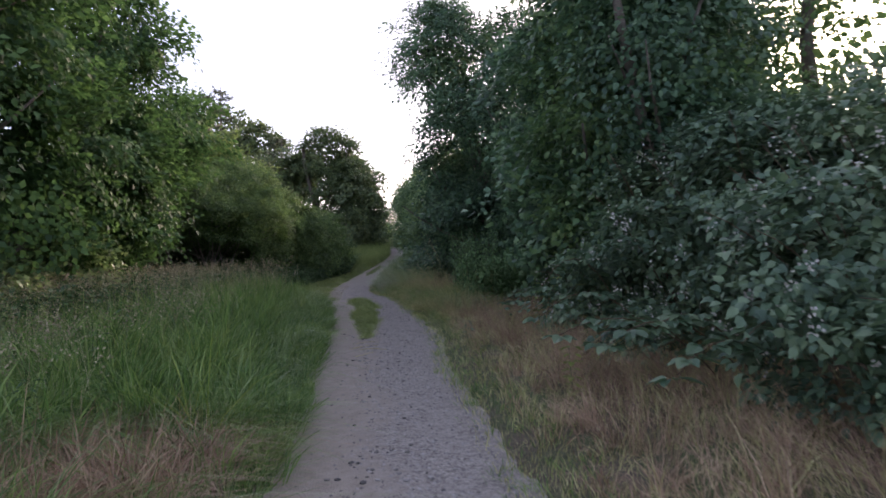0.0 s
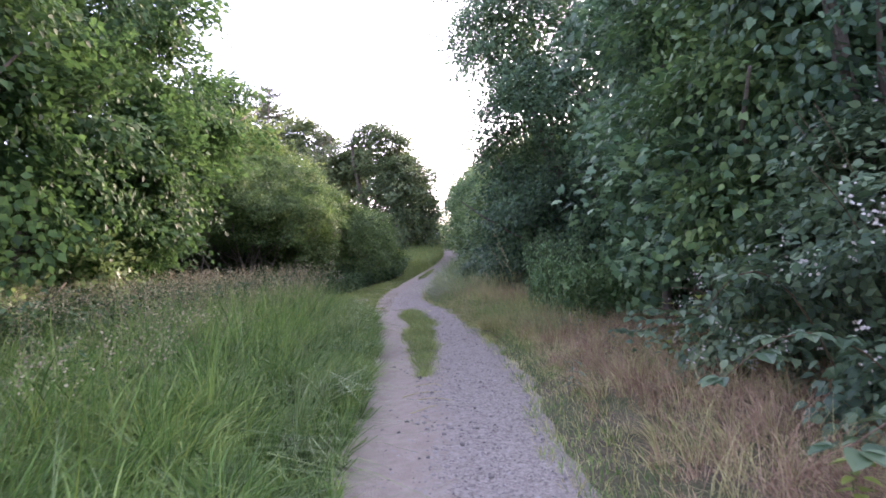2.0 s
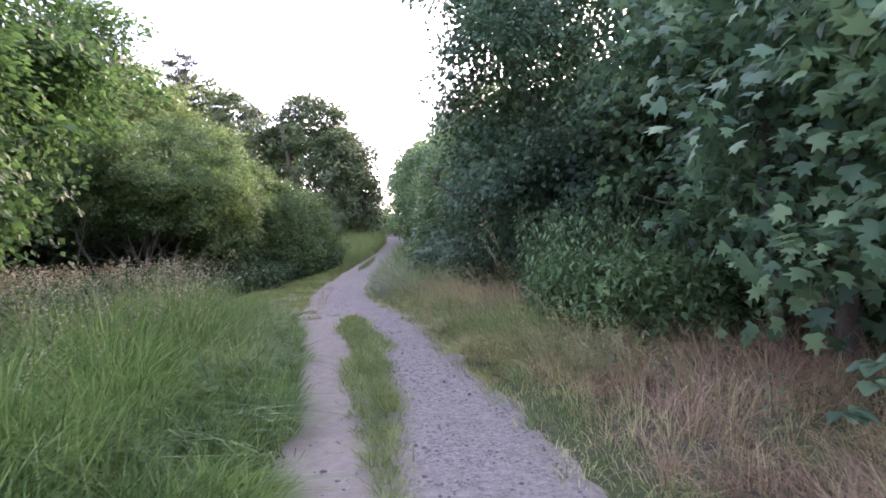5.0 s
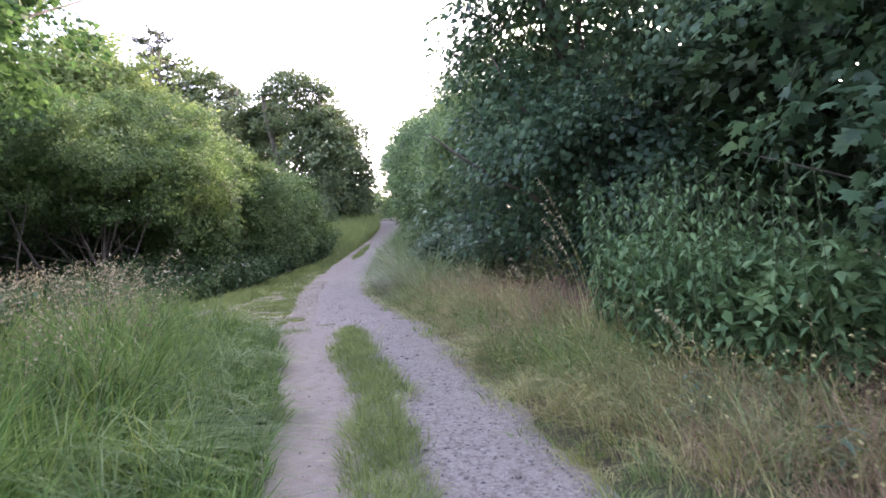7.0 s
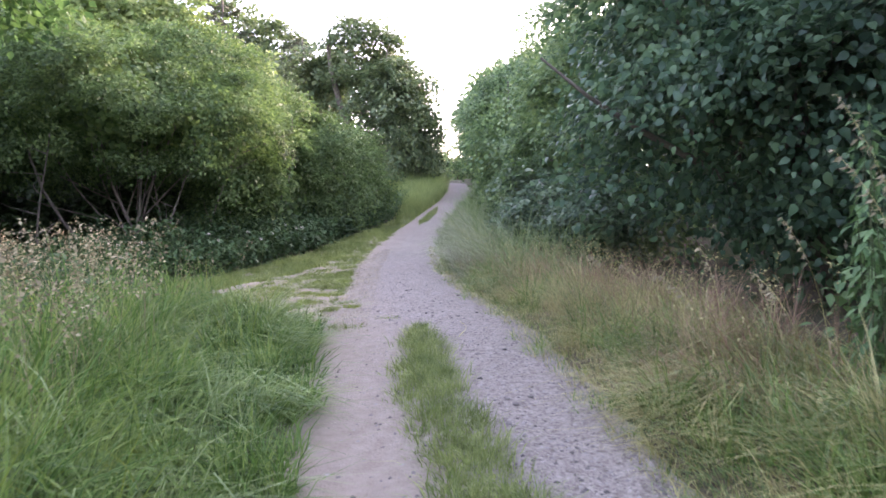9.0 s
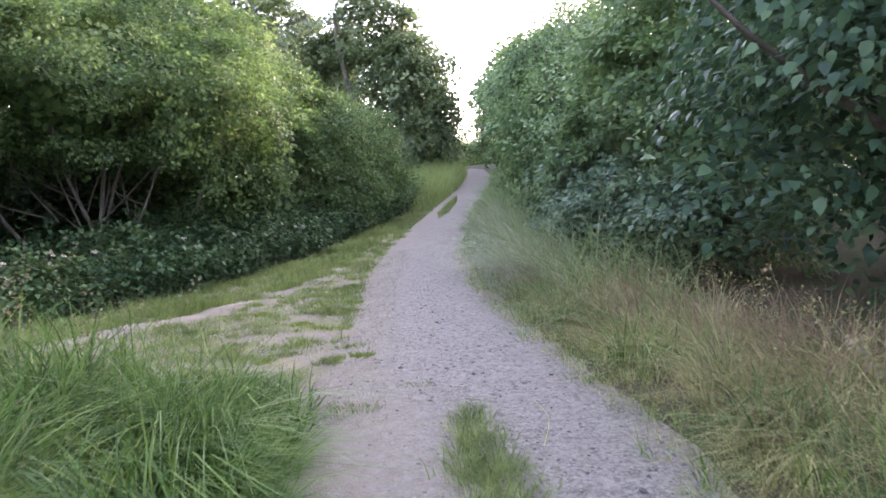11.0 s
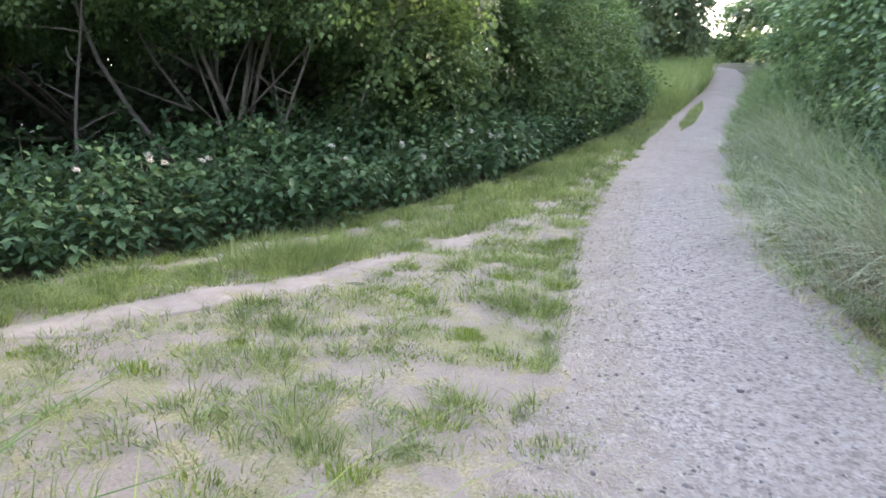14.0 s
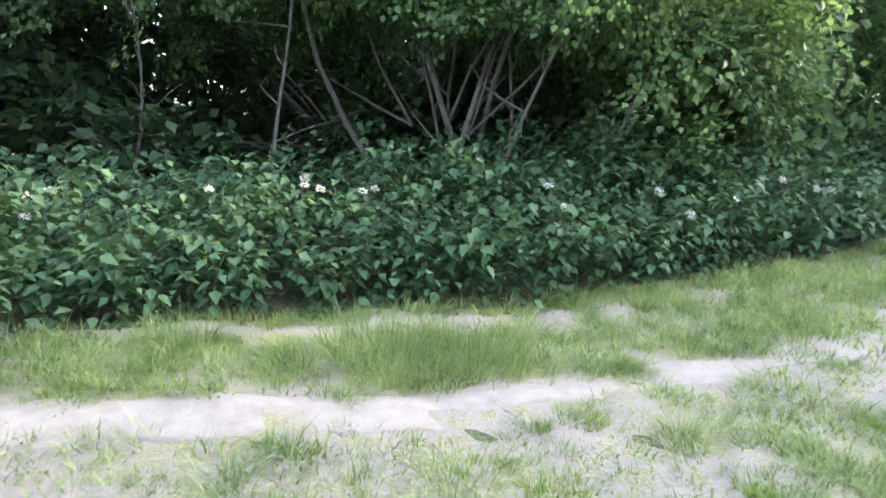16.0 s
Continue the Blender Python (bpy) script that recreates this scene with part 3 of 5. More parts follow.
def grass(name, label, mat, x, y, height, width, lean0=(0, 0), wild=0.35, segs=2, droop=0.25, swirl=0.3, tuft=0, cluster=(0.05, 0.13)):
    """One sheet of many blades, drawn together in tufts of that many where tuft is given; height may be a number or an array."""
    n = len(x)
    h = np.broadcast_to(np.asarray(height, float), (n,))
    lean = np.stack([lean0[0] + swirl * wave(x, y, 0.9, 1.0), lean0[1] + swirl * wave(x, y, 0.8, 5.0)], -1)
    if tuft:
        m = max(1, n // tuft)
        c = R.integers(0, m, n)
        a, q = R.uniform(0, 2 * np.pi, n), R.random(n) ** 0.7
        r = R.uniform(*cluster, m)[c]
        x, y, h = x[c] + q * r * np.cos(a), y[c] + q * r * np.sin(a), h[c] * R.uniform(0.6, 1.25, m)[c]
        lean = lean[c] + (R.normal(size=(m, 2)) * 0.35)[c] + (q * 0.95)[:, None] * np.stack([np.cos(a), np.sin(a)], -1)
    P = np.stack([x, y, surface(x, y) - 0.02], -1)
    H = h * (0.6 + 0.75 * R.random(n))
    lean = lean + wild * R.normal(size=(n, 2))
    V, F = blade_arrays(P, H, width * (0.6 + 0.8 * R.random(n)), lean, segs, droop)
    return tagged(link_mesh(name, V, F, mat), label, "grass", kind="stuff")


def stalk_arrays(x, y, H, lean, heads=14, length=0.16, size=0.016, thick=0.004):
    """Thin stalks with loose nodding seed heads: the stalks, and the heads."""
    n = len(x)
    P = np.stack([x, y, land(x, y) - 0.02], -1)
    stalks = blade_arrays(P, H, np.full(n, thick), lean, 3, 0.15)
    mag = np.linalg.norm(lean, axis=1)
    Q, T = [], []
    for k in range(heads):
        s = 1 - (length / H) * k / heads
        c = P.copy()
        c[:, :2] += lean * (H * s ** 1.8)[:, None]
        c[:, 2] += H * (s - mag * 0.15 * s ** 2.4)
        a = R.normal(size=(n, 3)) * 0.022
        Q.append(c + a)
        T.append(unit(a) * 0.6 + np.concatenate([lean, 0.2 - mag[:, None] * 0.6], 1))
    Q, T = np.concatenate(Q), np.concatenate(T)
    return stalks, leaf_arrays(Q, R.normal(size=Q.shape), T, size * (0.7 + 0.8 * R.random(len(Q))), LEAF2)


# ---- trees and shrubs beside the meadow ----
tree("maple_tree", "broad field maple with dense green crown down to the meadow", "tree", -10.2, 15.8,
     [(-10.2, 15.6, 6.2, 3.4, 3.6, 4.2), (-8.6, 18.0, 5.6, 1.9, 2.0, 2.6), (-8.0, 15.2, 4.2, 1.7, 2.2, 2.3), (-8.9, 17.4, 8.2, 2.0, 2.0, 2.2), (-8.7, 18.4, 3.6, 1.6, 1.6, 1.5), (-8.2, 21.4, 6.3, 1.4, 1.5, 1.5)], 2600, 32, 0.13, M_MAPLE, LEAF2, radius=0.24)
tree("maple_tree", "dark dense maple standing behind tall meadow grass", "tree", -10.4, 9.2,
     [(-10.0, 9.2, 5.6, 3.2, 3.6, 4.4), (-7.9, 11.5, 3.6, 1.5, 2.0, 2.2), (-7.9, 8.2, 4.0, 1.6, 2.2, 2.6), (-8.4, 11.6, 6.4, 2.0, 2.4, 2.4)], 1600, 28, 0.14, M_MAPLE, LEAF2, radius=0.24)
tree("maple_tree", "dark dense maple standing behind tall meadow grass", "tree", -10.0, 2.5,
     [(-9.6, 2.8, 5.0, 3.0, 3.4, 4.4), (-8.0, 4.6, 3.4, 1.6, 2.0, 2.6)], 700, 28, 0.14, M_MAPLE, radius=0.22)
tree("undergrowth_shrub", "low dark shrub under the maples at the meadow's rim", "shrub", -8.6, 13.0,
     [(-8.6, 15.5, 1.6, 1.4, 2.4, 1.1), (-8.6, 11.0, 1.4, 1.4, 3.0, 1.2), (-8.4, 6.5, 1.2, 1.3, 3.0, 1.2)], 420, 26, 0.13, M_HAZEL, radius=0.05, stems=3)

# ---- the great hawthorn and its neighbours on the far side of the clearing ----
tree("hawthorn_bush", "large spreading hawthorn with a dark hollow under its crown", "bush", -9.6, 27.2,
     [(-10.0, 27.2, 4.7, 2.9, 2.4, 1.9), (-8.3, 28.4, 4.4, 2.0, 2.2, 1.7), (-12.8, 25.2, 4.6, 2.6, 2.4, 2.1), (-9.2, 29.8, 5.2, 2.4, 2.2, 1.9), (-12.0, 29.0, 5.6, 2.6, 2.4, 2.0)],
     3600, 30, 0.078, M_HAWTHORN, radius=0.045, stems=4, spread=0.2, core=0.5, floor=3.05, inner=2.1)
tree("hawthorn_bush", "sunlit hawthorn reaching down to the path's verge", "bush", -7.6, 32.0,
     [(-7.7, 31.2, 2.9, 1.5, 1.7, 2.3), (-7.9, 29.2, 2.9, 1.1, 1.2, 1.7), (-7.2, 33.8, 3.2, 1.7, 2.0, 2.2), (-8.6, 33.0, 4.8, 1.9, 2.2, 1.9)], 1800, 30, 0.084, M_HAWTHORN, radius=0.09, stems=4, spread=0.24)
tree("hawthorn_bush", "bright green hawthorn reaching down to the path's verge", "bush", -7.2, 36.8,
     [(-6.8, 36.6, 3.4, 1.6, 1.9, 2.1), (-7.2, 39.0, 3.6, 1.6, 1.8, 2.2)], 800, 30, 0.09, M_HAWTHORN, radius=0.09, stems=4, spread=0.25)
tree("thicket", "thicket with shade put into its leaf colour, closing the hollow behind the hawthorn", "bush", -13.5, 28.8,
     [(-12.6, 31.0, 2.6, 3.4, 1.6, 2.6), (-15.5, 26.0, 3.0, 1.8, 3.6, 2.9), (-10.2, 31.0, 2.4, 2.2, 1.2, 2.3), (-14.8, 20.6, 3.0, 2.0, 3.6, 2.9), (-15.2, 23.4, 2.0, 1.6, 2.2, 2.0), (-12.8, 24.6, 1.3, 1.5, 1.8, 1.2), (-11.6, 28.6, 1.7, 1.6, 1.4, 1.6)], 1700, 26, 0.18, M_SHADE_THICKET, radius=0.08, stems=3, core=0.8, fill=0.75)
tree("thicket", "thicket with shade put into its leaf colour, closing the hollow behind the hawthorn", "bush", -17.5, 29.0,
     [(-18.0, 31.0, 4.0, 2.4, 4.0, 4.0), (-18.5, 23.5, 4.0, 2.4, 4.4, 4.0), (-18.0, 15.0, 4.0, 2.6, 4.4, 4.2), (-14.5, 35.0, 4.0, 4.4, 2.0, 3.6)], 1500, 22, 0.32, M_SHADE_THICKET, radius=0.1, stems=3, core=1.2, fill=0.75, spread=0.4)
tree("willow_tree", "pale feathery willow rising behind the hawthorn", "tree", -13.2, 34.5,
     [(-13.0, 34.5, 8.0, 2.2, 2.4, 2.6), (-10.6, 35.5, 6.8, 1.8, 1.8, 1.8), (-16.0, 33.0, 8.6, 2.4, 2.4, 2.8)], 1000, 30, 0.17, M_SUN_WILLOW, radius=0.18, spread=0.36, core=0.4)

# ---- trees at the end of the path ----
tree("oak_tree", "round-crowned oak against the evening sky", "tree", -9.4, 52.0,
     [(-8.8, 52.0, 8.0, 3.6, 3.4, 3.6), (-8.6, 51.5, 11.4, 2.2, 2.2, 1.9), (-6.5, 51.0, 6.6, 2.2, 2.4, 2.8), (-6.4, 50.5, 8.4, 2.0, 2.2, 2.2), (-12.5, 52.5, 9.0, 3.0, 3.0, 3.0)], 1500, 28, 0.22, M_OAK, radius=0.3, spread=0.42, core=0.35)
for k, (x, y, s, lab) in enumerate([(-26, 84, 3.2, "tall"), (-15, 88, 1.6, "rounded"), (-7.5, 92, 1.15, "low"), (0.5, 90, 1.2, "low"), (9, 86, 1.8, "rounded"), (19, 84, 2.6, "tall"), (-36, 78, 3.4, "tall"), (30, 76, 3.4, "tall")]):
    g = float(gz(y))
    tree("distant_tree", lab + " dark tree in the row closing the distance", "tree", x, y,
         [(x, y, g + 1.6 * s, 5.0, 3.5, 1.5 * s), (x - 3.4, y + 1, g + 1.1 * s, 3.2, 3, 1.2 * s), (x + 3.2, y - 1, g + 1.2 * s, 3.4, 3, 1.2 * s)], 170, 24, 0.5, M_OAK, radius=0.35, spread=0.7, group="distant tree row")


for x, y in [(-13.0, 67.0), (-8.6, 69.0), (-4.0, 70.0), (0.6, 69.0), (5.0, 67.0)]:
    g = float(gz(y))
    tree("far_hedge_bush", "dark bush of the hedge at the path's far end", "bush", x, y, [(x, y, g + 1.5, 2.8, 1.4, 1.7), (x + 1.4, y, g + 2.6, 1.9, 1.3, 1.6)], 200, 26, 0.22, M_HAZEL, radius=0.06, stems=2, spread=0.35, core=0.6, group="hedge at the path's end")


def conifer(x, y, height, label):
    ob = root("pine_tree", x, y, label, "tree")
    z = ob.location.z
    part_arrays("trunk", ob, tube_arrays(bent((x, y, z - 0.1), (x + 0.3, y, z + height), 9, 0.01), np.linspace(0.28, 0.03, 9)), M_BARK, True)
    P, T = [], []
    for k in range(46):
        s = 0.25 + 0.74 * k / 46
        h, ang = z + height * s, k * 2.4
        reach = height * 0.20 * (1.08 - s) ** 0.5 * R.uniform(0.35, 1.3) + 0.3
        d = np.array([math.cos(ang), math.sin(ang), 0.12])
        tip = np.array([x, y, h]) + d * reach
        part_arrays("branch", ob, tube_arrays(bent((x, y, h), tip, 4, 0.04), np.linspace(0.05, 0.012, 4), 4), M_BARK)
        m = int(60 * reach)
        u = R.uniform(0.15, 1.0, m)
        P.append(np.array([x, y, h]) + d * (u * reach)[:, None] + R.normal(size=(m, 3)) * np.array([0.16, 0.16, 0.07]))
        T.append(np.repeat(d[None], m, 0) + R.normal(size=(m, 3)) * 0.5)
    P, T = np.concatenate(P), np.concatenate(T)
    part_arrays("crown", ob, leaf_arrays(P, R.normal(size=P.shape) * 0.5 + np.array([0, 0, 1.0]), T, 0.34 * R.uniform(0.6, 1.3, len(P)), (LEAF2[0] * np.array([0.5, 1, 1]), LEAF2[1])), M_NEEDLE)


conifer(-18.6, 56.0, 14.2, "thin-crowned pine behind the hedge")
conifer(-13.8, 57.0, 9.8, "shorter pine with level branches behind the hedge")
tree("ash_tree", "pale broad ash crown beyond the hedge", "tree", -19.0, 60.0,
     [(-19.6, 60.0, 13.2, 3.2, 3.0, 5.0), (-16.0, 59.5, 12.0, 2.4, 2.6, 4.2), (-13.4, 59.0, 9.5, 2.4, 2.6, 3.4), (-23.5, 60.0, 12.0, 4.0, 3.0, 5.0)], 600, 24, 0.36, M_OAK, radius=0.3, spread=0.5, core=0.5)

# ---- trees on the bramble side of the path ----
tree("sycamore_tree", "tall sycamore above the bramble thicket", "tree", 3.8, 12.8,
     [(3.7, 12.6, 5.6, 1.9, 2.3, 3.6), (3.2, 11.0, 3.6, 1.6, 1.8, 2.2), (4.6, 14.6, 6.4, 1.9, 2.2, 3.0)], 1800, 28, 0.11, M_SYCAMORE, HEX, radius=0.2)
tree("sycamore_tree", "dark sycamore behind the brambles with the low sun in its crown", "tree", 7.6, 12.6,
     [(7.4, 12.4, 4.6, 2.3, 2.4, 3.2), (8.6, 11.2, 6.2, 2.2, 2.2, 2.6), (6.4, 13.6, 7.6, 2.2, 2.2, 2.2)], 760, 28, 0.12, M_SYCAMORE, HEX, radius=0.2)
tree("elm_tree", "elm with shade put into its leaf colour, close behind the brambles", "tree", 3.4, 9.8,
     [(3.2, 9.5, 4.4, 1.15, 1.2, 1.8), (3.1, 9.9, 6.4, 1.2, 1.2, 1.6)], 760, 30, 0.10, M_SHADE_LIME, HEX, radius=0.12)
tree("maple_shrub", "young maple shrub with large lobed leaves", "shrub", 2.6, 13.6,
     [(2.5, 12.0, 2.9, 1.3, 1.5, 1.7), (2.4, 14.4, 3.9, 1.35, 1.5, 2.0), (2.6, 15.4, 5.6, 1.4, 1.5, 1.8)], 620, 20, 0.125, M_SKY_LIME, MAPLE, radius=0.08, stems=3, spread=0.28, floor=1.5, inner=0.9)
tree("lime_tree", "tall lime, shade in its leaf colour, with a dense crown over the path's bend", "tree", 1.9, 20.8,
     [(1.5, 20.6, 5.8, 2.2, 2.0, 3.4), (0.5, 21.6, 8.2, 1.9, 1.8, 2.2), (0.9, 21.4, 3.4, 1.7, 1.8, 1.9), (3.2, 19.4, 6.0, 2.2, 2.0, 3.4), (1.9, 19.7, 3.1, 1.4, 1.2, 1.4), (1.1, 20.6, 2.9, 1.1, 1.2, 1.2), (2.9, 19.0, 3.0, 1.2, 1.1, 1.4)], 2500, 30, 0.10, M_SHADE_LIME, HEX, radius=0.15, core=0.5, inner=1.5)
tree("maple_tree", "dark maple filling the gap behind the nettles", "tree", 5.0, 18.4,
     [(4.6, 17.6, 4.4, 2.2, 2.6, 3.8), (5.4, 20.0, 5.6, 2.4, 2.6, 4.0), (6.6, 16.0, 3.4, 2.2, 3.0, 2.8)], 700, 24, 0.18, M_SKY_LIME, radius=0.2)
tree("hazel_bush", "many-stemmed hazel leaning over the verge", "bush", 0.4, 26.0,
     [(0.7, 25.6, 3.3, 1.8, 2.0, 2.3), (0.2, 27.8, 3.4, 1.55, 1.7, 1.7), (1.0, 27.2, 5.2, 1.9, 2.2, 1.8)], 1400, 30, 0.09, M_HAZEL, LEAF2, radius=0.07, stems=5, spread=0.22)
tree("hazel_bush", "many-stemmed hazel leaning over the verge", "bush", -0.3, 32.0,
     [(-0.3, 31.6, 3.6, 1.8, 2.4, 2.1), (-0.2, 33.4, 5.4, 2.0, 2.2, 1.8)], 1100, 28, 0.095, M_HAZEL, radius=0.07, stems=5)
tree("hazel_bush", "bright hazel beside the far stretch of the path", "bush", -0.6, 39.0,
     [(-1.1, 38.6, 4.2, 1.9, 3.0, 2.4), (-0.8, 41.5, 6.2, 2.0, 2.6, 2.0), (-1.3, 46.5, 5.6, 1.8, 3.2, 2.6)], 900, 26, 0.15, M_HAZEL, radius=0.07, stems=5)
tree("hazel_bush", "hedge of hazel behind the verge", "bush", 3.6, 31.0,
     [(3.4, 27.0, 4.0, 2.2, 3.4, 3.2), (3.4, 34.0, 4.4, 2.4, 4.4, 3.4), (3.2, 43.0, 5.0, 2.6, 5.0, 3.4)], 520, 26, 0.2, M_HAZEL, radius=0.08, stems=4)


# Leaf colour here carries the hollow's shade as well.
tree("thicket", "thicket with shade put into its leaf colour, under the trees behind the nettles", "bush", 5.0, 15.5,
     [(4.2, 14.8, 1.8, 1.5, 2.4, 1.6), (2.9, 18.0, 2.6, 1.3, 1.6, 2.0), (4.0, 17.4, 4.2, 1.4, 2.0, 2.2), (4.6, 19.6, 2.2, 1.8, 2.6, 1.8), (3.4, 22.6, 2.2, 1.6, 2.0, 1.8), (8.2, 13.0, 2.6, 2.4, 6.0, 2.6), (8.0, 23.0, 3.4, 2.6, 6.0, 3.2)], 1200, 26, 0.17, M_SHADE_THICKET, radius=0.07, stems=3, core=0.9)


# Added trees, hidden from view, that block the low sun from the right.
for x, y, h in [(9.5, 30.5, 8.6), (12.5, 38.0, 10.0), (8.0, 45.0, 10.5), (17.0, 45.0, 11.0), (14.0, 28.0, 7.6), (8.5, 37.0, 9.5), (3.6, 60.0, 8.0), (8.0, 68.0, 10.0), (13.0, 77.0, 11.0), (6.0, 53.0, 9.0), (0.9, 54.0, 8.5), (0.8, 59.5, 8.5), (1.6, 67.0, 8.5)]:
    g = float(gz(y))
    tree("sun_blocking_tree", "unseen tree added to keep the low sun off path and verge", "tree", x, y,
         [(x, y, g + 0.62 * h, 3.0, 3.0, 0.4 * h), (x - 1.6, y - 1.2, g + 0.35 * h, 2.4, 2.4, 0.3 * h), (x + 1.8, y + 1.0, g + 0.38 * h, 2.4, 2.4, 0.3 * h)], 150, 24, 0.44, M_OAK, radius=0.2, spread=0.5, core=0.8, group="wood behind the hedge")


# ---- brambles ----
def bramble_flowers(ob, lobes, n):
    """Clusters of small five-petalled blossoms on the outside of a thicket."""
    lobes = np.array(lobes, float)
    P, N, T = [], [], []
    for _ in range(n):
        l = lobes[R.integers(len(lobes))]
        d = unit(np.array([-abs(R.normal()) - 0.3, R.normal() * 0.8 - 0.3, R.normal() * 0.6 + 0.15]))
        c = l[:3] + d * l[3:6] * 1.06
        if c[2] < ob.location.z + 0.25:
            continue
        for _ in range(R.integers(5, 13)):
            p = c + R.normal(size=3) * np.array([0.035, 0.04, 0.05])
            nn = unit(d + R.normal(size=3) * 0.5)
            a = unit(np.cross(nn, R.normal(size=3)))
            b = np.cross(nn, a)
            for k in range(5):
                ang = k * 2 * np.pi / 5
                P.append(p), N.append(nn), T.append(a * math.cos(ang) + b * math.sin(ang))
    flowers = part_arrays("blossom", ob, leaf_arrays(np.array(P), np.array(N), np.array(T), R.uniform(0.010, 0.017, len(P)), (LEAF2[0] * np.array([1.3, 1, 1]), LEAF2[1])), M_FLOWER, label="small white blossoms in loose clusters")
    tagged(flowers, kind="stuff")


def cane(ob, a, b, arch, thick=0.006):
    k = np.linspace(0, 1, 9)[:, None]
    pts = np.array(a) + (np.array(b) - np.array(a)) * k + np.array([0, 0, arch]) * (4 * k * (1 - k))
    part_arrays("cane", ob, tube_arrays(pts, np.linspace(thick, thick * 0.5, 9), 5), M_CANE, True)
    return pts


for x, y, lobes, n, fl, lab in [
        (3.3, 8.6, [(3.1, 8.6, 1.6, 1.45, 2.0, 1.45), (2.6, 9.8, 1.1, 1.2, 1.0, 0.8), (3.6, 7.4, 2.0, 1.5, 1.6, 1.3)], 620, 75, "tall bramble thicket in white blossom"),
        (3.9, 5.4, [(3.6, 5.4, 1.2, 1.5, 1.7, 1.35), (4.6, 6.2, 2.2, 1.6, 1.8, 1.3)], 460, 50, "bramble thicket in white blossom over dry grass"),
        (3.7, 3.2, [(3.5, 3.3, 0.75, 1.25, 1.3, 1.05), (4.4, 1.8, 1.0, 1.4, 1.4, 1.2), (5.2, 3.6, 1.6, 1.5, 1.8, 1.2)], 420, 30, "bramble thicket in white blossom over dry grass"),
        (-0.1, 25.0, [(0.0, 24.8, 1.7, 0.9, 1.3, 1.0), (-0.5, 26.6, 1.9, 0.9, 1.4, 1.1), (-0.7, 28.6, 2.1, 0.9, 1.4, 1.2)], 420, 10, "low bramble thicket under the hazels beside tall grass")]:
    ob = root("bramble_thicket", x, y, lab, "bramble", "brambles along the path")
    part_arrays("foliage", ob, crown_arrays(lobes, int(n * 1.55), 26, 0.09, HEX, 0.16, 0.8, float(gz(y)) + 0.15, 0.9, 1.2), M_BRAMBLE)
    bramble_flowers(ob, lobes, fl)
    for _ in range(14):
        l = np.array(lobes[R.integers(len(lobes))])
        d = unit(np.array([-abs(R.normal()) - 0.2, R.normal(), 0.5 + abs(R.normal())]))
        cane(ob, (l[0], l[1], ob.location.z), l[:3] + d * l[3:6] * 1.15, 0.25)

leaf_mesh = {}


def leaf_object(name, parent, m, mat, shape=LEAF5):
    """A leaf of its own, one unit long in its mesh; all alike share it."""
    key = (mat.name, float(shape[0][1][0]))
    if key not in leaf_mesh:
        me = bpy.data.meshes.new(name)
        me.from_pydata([tuple(v) for v in shape[0]], [], [tuple(int(i) for i in f) for f in shape[1]])
        me.materials.append(mat)
        leaf_mesh[key] = me
    ob = new(name, leaf_mesh[key])
    ob.parent = parent
    ob.matrix_basis = m
    return ob


def leaf_pose(p, direction, normal, size):
    t, n = Vector(direction).normalized(), Vector(normal)
    n = (n - t * n.dot(t)).normalized()
    x = t.cross(n)
    return Matrix.Translation(p) @ Matrix((x, t, n)).transposed().to_4x4() @ Matrix.Diagonal((size, size, size, 1))


def bramble_cane(base, tip, arch, label):
    ob = root("bramble_cane", base[0], base[1], label, "bramble")
    pts = cane(ob, (base[0], base[1], ob.location.z), tip, arch, 0.007)
    for k in range(2, 9):
        for _ in range(2):
            p = pts[k] - np.array(ob.location)
            a = R.uniform(0, 6.28)
            out = np.array([math.cos(a), math.sin(a), 0.0])
            for turn in (-0.9, 0.0, 0.9):
                d = np.array([math.cos(a + turn), math.sin(a + turn), -0.15])
                leaf_object("leaf", ob, leaf_pose(p + out * 0.05 + d * 0.01, d, (R.normal() * 0.2, R.normal() * 0.2, 1), R.uniform(0.11, 0.17)), M_BRAMBLE_OB, BROAD)


M_BRAMBLE_OB = leaf_material("bramble_cane_leaf", (0.06, 0.12, 0.07), (0.11, 0.18, 0.10), (0.18, 0.25, 0.13), glow=0.25, objectwise=True)
for base, tip, arch in [((2.6, 6.4), (0.95, 5.75, 0.95), 0.35), ((2.7, 5.9), (1.25, 5.3, 0.9), 0.4), ((2.7, 5.2), (1.5, 4.5, 0.75), 0.4), ((2.5, 7.6), (1.0, 7.3, 1.0), 0.5), ((2.2, 10.2), (0.95, 9.6, 1.1), 0.4), ((2.4, 8.6), (1.2, 8.4, 1.3), 0.7),
                        ((2.8, 6.1), (1.7, 5.5, 1.0), 0.35), ((2.9, 5.0), (2.0, 4.6, 0.95), 0.4), ((2.6, 6.8), (1.4, 6.4, 0.8), 0.4), ((2.3, 11.0), (0.9, 10.6, 1.05), 0.4)]:
    bramble_cane(base, tip, arch, "arching bramble cane with broad leaves over dry grass")

